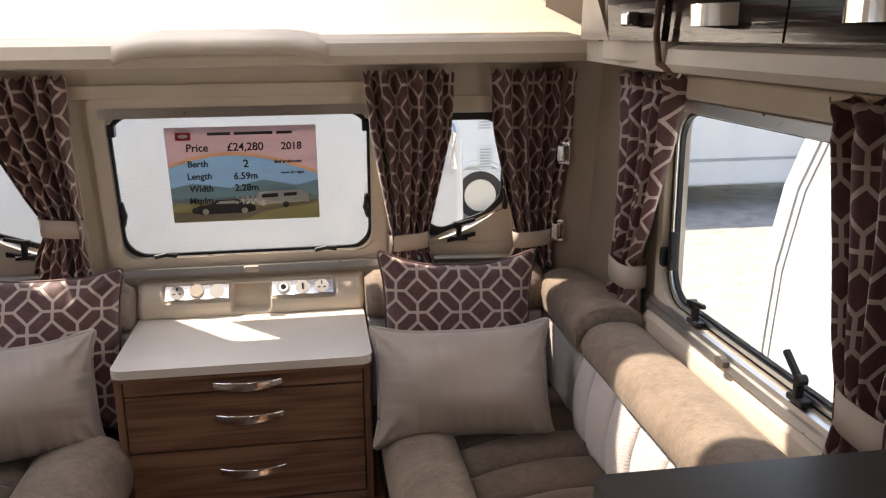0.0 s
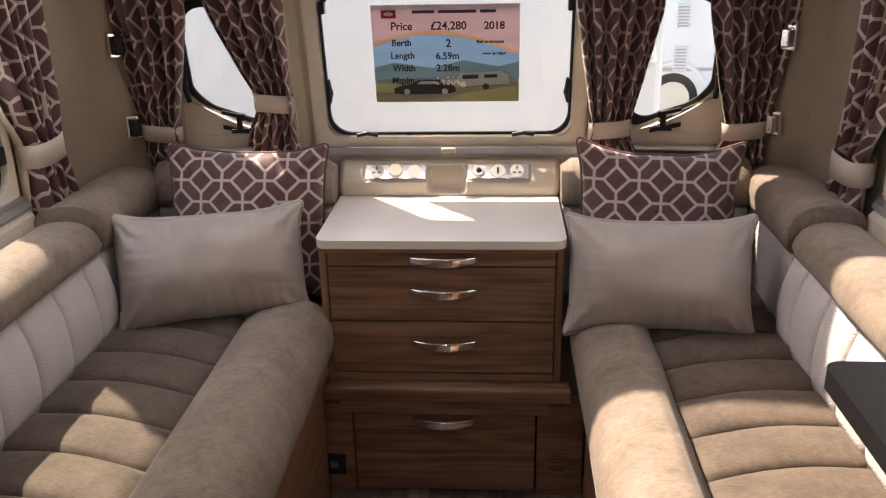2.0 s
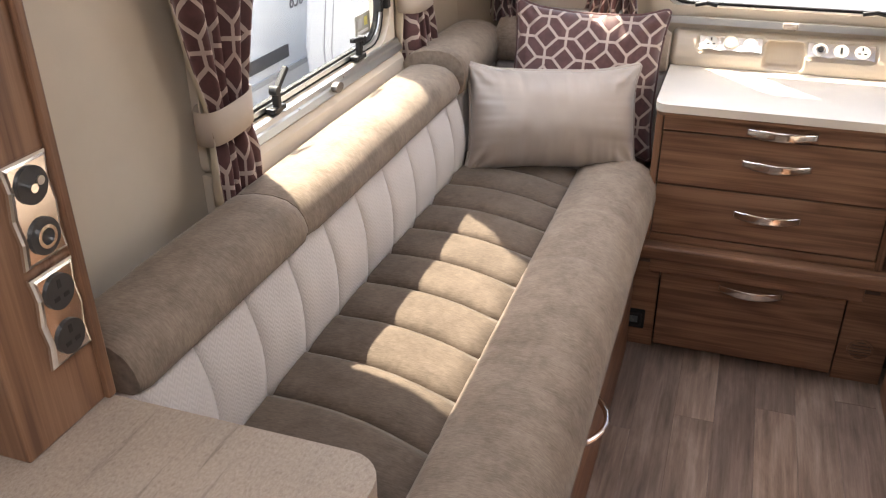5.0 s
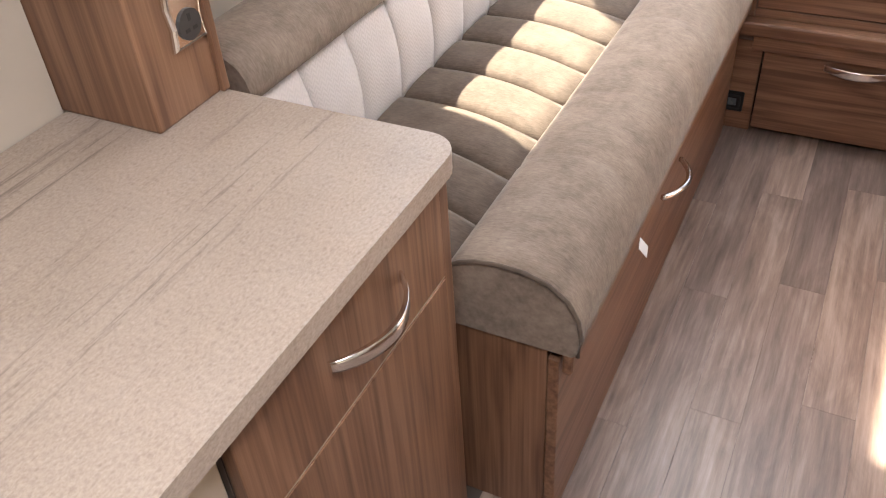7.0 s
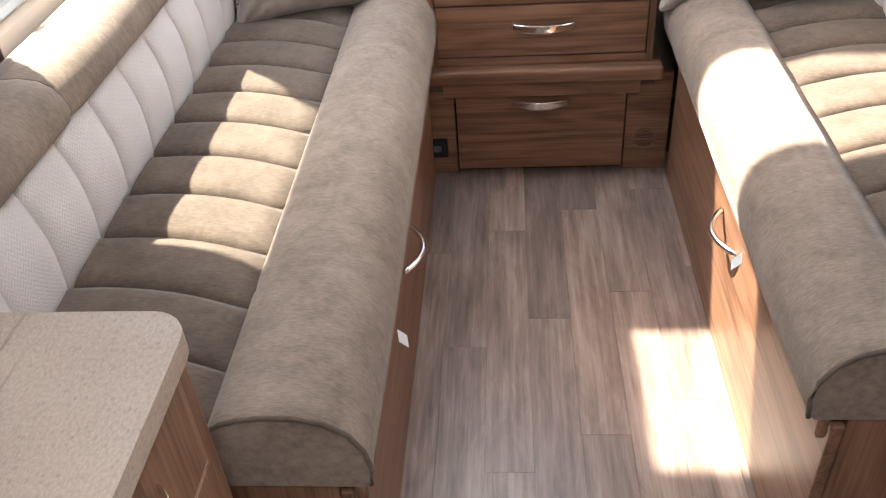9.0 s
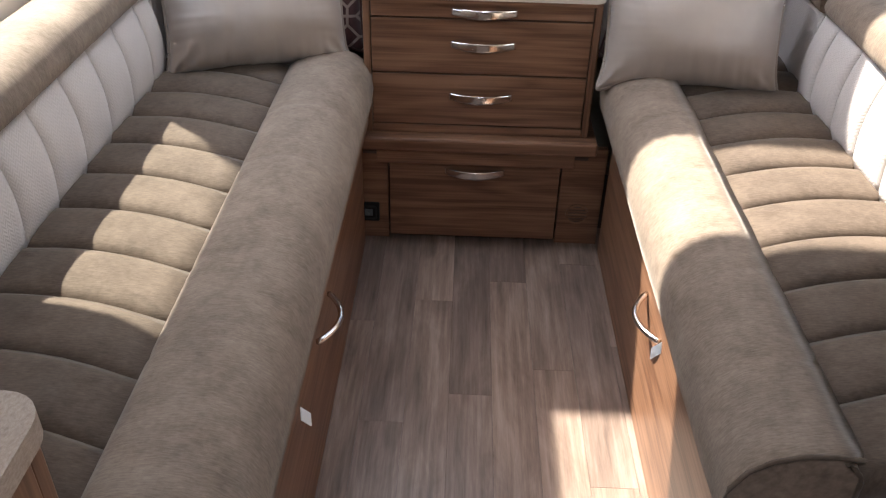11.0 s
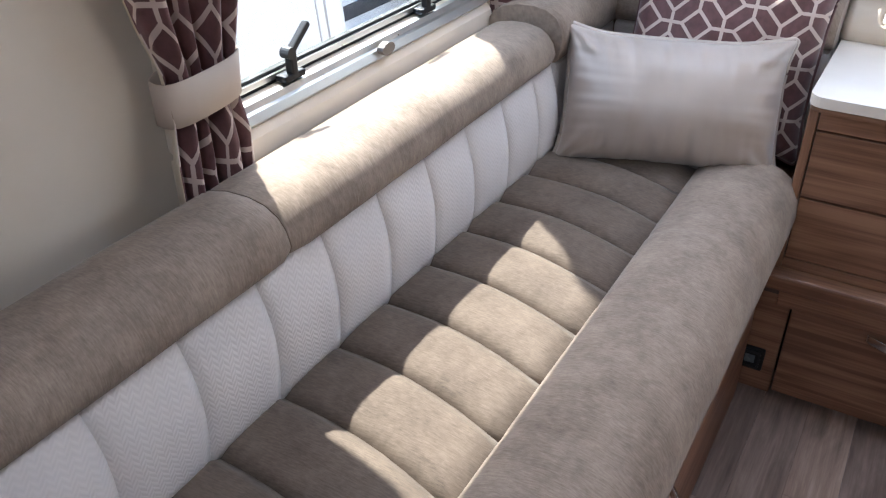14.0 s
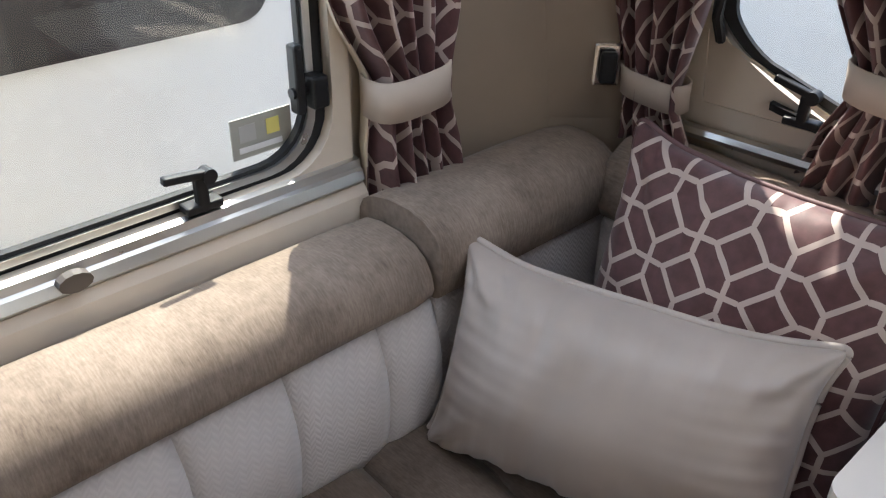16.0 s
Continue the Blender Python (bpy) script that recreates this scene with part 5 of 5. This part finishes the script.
# ---- kitchen unit ----
ku = thing("kitchen_unit", "elm wood kitchen unit with a drawer above a door", "cabinet", at=(-0.75, -1.9, 0))
part("carcass", box_bm(-0.97, -0.472, -2.06, -1.632, 0.05, 0.825), M_GAP, ku)
part("end_panel", box_bm(-1.05, -0.455, -1.630, -1.606, 0.0, 0.8285, 0.002), M_WOOD_Z, ku)
dr = part("drawer_front", box_bm(-0.471, -0.452, -2.06, -1.633, 0.662, 0.824, 0.002), M_WOOD_Z, ku)
part("door", box_bm(-0.471, -0.452, -2.06, -1.633, 0.05, 0.657, 0.002), M_WOOD_Z, ku)
part("edge_strip", box_bm(-0.474, -0.4535, -2.06, -1.633, 0.6583, 0.6605), M_TIE, ku, "pale edge strip")
b = bmesh.new()
rows = []
for k in range(29):
    u = k / 28
    xx = -0.449 + 0.040 * math.sin(math.pi * u) ** 0.8
    yy = -1.907 + 0.162 * u
    hh = 0.0085 + 0.0035 * math.sin(math.pi * u)
    sec = ((0.0, -1), (0.0012, -0.5), (0.0012, 0.5), (0.0, 1), (-0.006, 0.9), (-0.006, -0.9))
    rows.append([b.verts.new((xx + dx, yy, 0.753 + hh * dz)) for dx, dz in sec])
for r0, r1 in zip(rows, rows[1:]):
    for k in range(6):
        f = b.faces.new((r0[k], r0[(k + 1) % 6], r1[(k + 1) % 6], r1[k]))
        f.smooth = k < 3
b.faces.new(rows[0])
b.faces.new(rows[-1][::-1])
bmesh.ops.recalc_face_normals(b, faces=b.faces)
part("handle", b, M_CHROME, dr, "chrome bow handle")
ku2 = thing("appliance_panel", "cream panel of the unit beside the drawers", "cabinet", at=(-0.75, -2.5, 0))
part("front", box_bm(-0.97, -0.475, -3.2, -2.063, 0.0, 0.828, 0.003), M_CREAM, ku2)
wt = thing("worktop", "pale speckled stone-look worktop with rounded corner", "worktop", at=(-0.75, -2.3, 0.83))
part("slab", poly_bm([(x, y, 0.830) for x, y in rounded(-0.972, -0.434, -3.2, -1.594, (0, 0, 0.045, 0))], (0, 0, 0.03)), M_TOP, wt)
tagged(part("wall_lining", box_bm(-1.059, -0.974, -3.3, -1.728, 0.0, CEIL), M_WALL), "cream wall lining behind the worktop", "wall", kind="structure")
po = thing("socket_post", "tall elm wood post standing on the worktop", "post", at=(-0.89, -1.66, 0.86))
part("post_body", box_bm(-1.058, -0.802, -1.726, -1.598, 0.8605, CEIL, 0.003), M_WOOD_Z, po)
part("corner_strip", box_bm(-0.803, -0.794, -1.604, -1.590, 0.8605, CEIL, 0.003), M_WOOD_Z, po)
part("shelf_rail", box_bm(-0.972, -0.93, -1.98, -1.7262, 1.075, 1.102, 0.003), M_WOOD_Y, po)


M_INSERT = plain("dark grey insert", (0.035, 0.035, 0.037), 0.4)


def socket_plate(z0, z1, kinds):
    th = thing("socket_plate", "chrome twin socket plate with round black inserts", "socket", group="sockets on the post", at=(-0.80, -1.637, z0))
    yc, hw = -1.639, 0.032
    outline = []
    zm = (z0 + z1) / 2
    for y, z in ((yc - hw, z0), (yc + hw, z0), (yc + hw - 0.004, (z0 + zm) / 2), (yc + hw, zm), (yc + hw - 0.004, (zm + z1) / 2), (yc + hw, z1), (yc - hw, z1), (yc - hw + 0.004, (zm + z1) / 2), (yc - hw, zm), (yc - hw + 0.004, (z0 + zm) / 2)):
        outline.append((-0.8015, y, z))
    pb = poly_bm(outline, (0.009, 0, 0))
    bmesh.ops.bevel(pb, geom=[e for e in pb.edges if all(v.co.x > -0.795 for v in e.verts)], offset=0.006, segments=3, profile=0.5, affect="EDGES")
    part("plate", pb, M_CHROME, th)
    for k, kind in enumerate(kinds):
        zc = z0 + (z1 - z0) * (0.25 + 0.5 * k)
        ins = part("insert", disc_bm((-0.7925, yc, zc), (1, 0, 0), 0.0205, 0.003, 24), M_INSERT, th)
        if kind == "plug":
            for dy, dz, w, h in ((0, 0.010, 0.0025, 0.005), (-0.007, -0.006, 0.004, 0.0025), (0.007, -0.006, 0.004, 0.0025)):
                part("slot", box_bm(-0.7896, -0.7889, yc + dy - w, yc + dy + w, zc + dz - h, zc + dz + h), M_RUBBER, ins)
        elif kind == "ring":
            o = [(-0.7895, yc + 0.013 * math.cos(a), zc + 0.013 * math.sin(a)) for a in np.linspace(0, 6.283, 20, endpoint=False)]
            i2 = [(-0.7895, yc + 0.009 * math.cos(a), zc + 0.009 * math.sin(a)) for a in np.linspace(0, 6.283, 20, endpoint=False)]
            part("ring", ring_bm(o, i2, (0.003, 0, 0)), M_CHROME, ins)
        else:
            part("aerial_pin", disc_bm((-0.7895, yc - 0.006, zc), (1, 0, 0), 0.005, 0.008, 12), M_CHROME, ins)
            part("aerial_ring", disc_bm((-0.7895, yc + 0.010, zc + 0.002), (1, 0, 0), 0.005, 0.002, 12), M_ALU, ins)


socket_plate(1.072, 1.187, ("ring", "aerial"))
socket_plate(0.948, 1.062, ("plug", "plug"))

# ---- dresser with its grey flap ----
ds = thing("dresser", "wooden dresser with a dark grey top flap", "cabinet", at=(0.8, -1.7, 0))
part("body", box_bm(0.62, 1.05, -2.1, -1.44, 0.0, 1.018, 0.003), M_WOOD_Z, ds)
part("top", poly_bm([(x, y, 1.02) for x, y in rounded(0.513, 1.05, -2.1, -1.14, (0, 0, 0.04, 0.02))], (0, 0, 0.025)), M_GREY_TAB, ds, "dark grey flap with rounded corners")
part("edge_band", poly_bm([(x, y, 1.0185) for x, y in rounded(0.517, 1.048, -2.1, -1.144, (0, 0, 0.04, 0.02))], (0, 0, 0.0014)), M_RUBBER, ds)

# paper tags under the seat cushions
for s, yy in ((-1, -1.20), (1, -1.0)):
    tg = thing("paper_tag", "small white care label hanging from the cushion", "label", group="care labels", at=(s * 0.29, yy, 0.44))
    x = 0.288 if s < 0 else 0.334
    part("slip", poly_bm([(s * (x - 0.016), yy - 0.004, 0.418), (s * (x - 0.012), yy + 0.016, 0.428), (s * x, yy + 0.004, 0.453), (s * (x - 0.004), yy - 0.016, 0.443)], (s * 0.002, 0, 0.0006)), M_PAPER, tg)


# ---- outside ----
g = part("ground", box_bm(-300, 300, -300, 300, -0.75, -0.7), M_YARD_BOUNCE)
tagged(g, "sales yard ground, made pale to bounce light", "ground", kind="structure")


M_SMOKE = plain("smoked pane", (0.035, 0.036, 0.04), 0.06)
M_SEAM = plain("grey seam", (0.45, 0.46, 0.47), 0.5)
M_AMBER = plain("amber lens", (0.55, 0.30, 0.22), 0.3)
M_DECAL = plain("dark grey decal", (0.06, 0.06, 0.065), 0.4)


def caravan(m, length, label, panes=(), front_pane=True, wheel_at=-0.3):
    """Touring caravan: length along y, nose at +y; panes = (side, y0, y1, z0, z1)."""
    th = thing("caravan", label, "caravan", group="caravans in the yard")
    w, L = 2.25, length / 2
    prof = [(-L, 0.3), (L - 0.15, 0.3), (L, 0.5), (L + 0.02, 0.9), (L - 0.03, 1.3), (L - 0.14, 1.65), (L - 0.34, 2.0), (L - 0.65, 2.28), (L - 1.0, 2.4), (-L + 0.4, 2.4), (-L + 0.08, 2.15), (-L, 1.75)]
    bm = sweep_bm(prof, -w / 2, w / 2, "x")
    bmesh.ops.bevel(bm, geom=[e for e in bm.edges if e.calc_face_angle(0) > 0.15], offset=0.04, segments=3, profile=0.5, affect="EDGES")
    part("shell", bm, M_VAN, th)
    nose = [(L - 0.055, 0.5), (L - 0.035, 0.9), (L - 0.085, 1.3), (L - 0.195, 1.65), (L - 0.39, 1.98), (L - 0.68, 2.23)]
    for sx in (-1, 1):
        xx = sx * (w / 2 + 0.002)
        part("nose_trim", tube_bm([(xx, a - 0.08, z) for a, z in nose], 0.005), M_SEAM, th)
        part("nose_seam", tube_bm([(xx, a - 0.13, z) for a, z in nose], 0.0035), M_SEAM, th)
        part("side_rail", box_bm(xx - 0.012, xx + 0.012, -L + 0.1, L - 0.5, 0.62, 0.66, 0.005), M_SEAM, th)
        wh = part("wheel", disc_bm((sx * (w / 2 - 0.16), wheel_at, 0.3), (sx, 0, 0), 0.3, 0.17, 28), M_RUBBER, th)
        part("rim", disc_bm((sx * (w / 2 + 0.012), wheel_at, 0.3), (sx, 0, 0), 0.2, 0.01, 20), M_ALU, wh)
        part("wheel_arch", tube_bm([(xx, wheel_at + 0.4 * math.cos(a), 0.32 + 0.4 * math.sin(a)) for a in np.linspace(0, math.pi, 14)], 0.03), M_VAN, th)
    for sx, y0, y1, z0, z1 in panes:
        xx = sx * (w / 2 + 0.001)
        part("window", poly_bm([(xx, a, z) for a, z in rounded(y0, y1, z0, z1, (0.09,) * 4)], (sx * 0.022, 0, 0)), M_SMOKE, th)
    if front_pane:
        part("front_window", poly_bm([(x, L + 0.0 - (z - 1.3) * 0.40, z) for x, z in rounded(-0.85, 0.85, 1.35, 1.8, (0.1,) * 4)], (0, 0.03, 0)), M_SMOKE, th)
    th.matrix_world = m
    return th


def van_part(name, bm, mat, van):
    """A part given in world places on a caravan that already stands."""
    o = part(name, bm, mat)
    o.parent = van
    o.matrix_parent_inverse = van.matrix_world.inverted()
    return o


GZ = -0.7
caravan(pose(-3.225, -2.15, GZ), 6.0, "white touring caravan parked close alongside", ((1, 1.35, 2.6, 1.485, 2.0), (1, -2.4, -1.2, 1.4, 1.95)))
van_b = caravan(pose(-4.03, 4.2, GZ), 6.0, "white touring caravan with a model number on its side", ((1, 0.4, 1.6, 1.4, 1.95),), False)
van_part("grab_rail", tube_bm([(-2.9, 2.0, 0.83), (-2.86, 2.03, 0.83), (-2.86, 2.6, 0.83), (-2.9, 2.63, 0.83)], 0.016), M_SEAM, van_b)
van_part("marker_lamp", disc_bm((-2.904, 2.05, 0.52), (1, 0, 0), 0.055, 0.02, 20), M_AMBER, van_b)
van_part("skirt", box_bm(-2.93, -2.895, 1.4, 2.6, 0.02, 0.10), M_DECAL, van_b)
cu = bpy.data.curves.new("lettering", "FONT")
cu.body, cu.size, cu.extrude, cu.shear = "650", 0.13, 0.001, 0.25
tmp = bpy.data.objects.new("tmp", cu)
scene.collection.objects.link(tmp)
me = bpy.data.meshes.new_from_object(tmp.evaluated_get(bpy.context.evaluated_depsgraph_get()))
bpy.data.objects.remove(tmp)
me.materials.clear()
me.materials.append(M_DECAL)
me.transform(Matrix.Translation((-2.898, 2.66, 0.31)) @ Euler((radians(90), 0, radians(90))).to_matrix().to_4x4())
o = new("lettering", me)
o.parent = van_b
o.matrix_parent_inverse = van_b.matrix_world.inverted()
caravan(pose(3.225, -1.68, GZ), 6.0, "white touring caravan parked close alongside", ((-1, -2.4, -1.2, 1.4, 1.95),))
van_e = caravan(pose(-0.8, 3.33, GZ, 0, 0, 90), 3.5, "white touring caravan parked across the front", (), False)
van_part("grab_handle", tube_bm([(0.885, 2.2, 0.88), (0.885, 2.15, 0.91), (0.885, 2.15, 1.08), (0.885, 2.2, 1.11)], 0.02), M_CHROME, van_e)
van_f = caravan(pose(4.5, 9.3, GZ, 0, 0, -90), 6.0, "white touring caravan with louvred side vents", (), False, -2.3)
for zz in (0.55, 0.07):
    van_part("side_vent", box_bm(2.18, 2.34, 8.15, 8.172, zz - 0.14, zz + 0.14, 0.004), M_VAN, van_f)
    for k in range(7):
        van_part("louvre", box_bm(2.195, 2.325, 8.138, 8.151, zz - 0.12 + 0.036 * k, zz - 0.104 + 0.036 * k), M_SEAM, van_f)
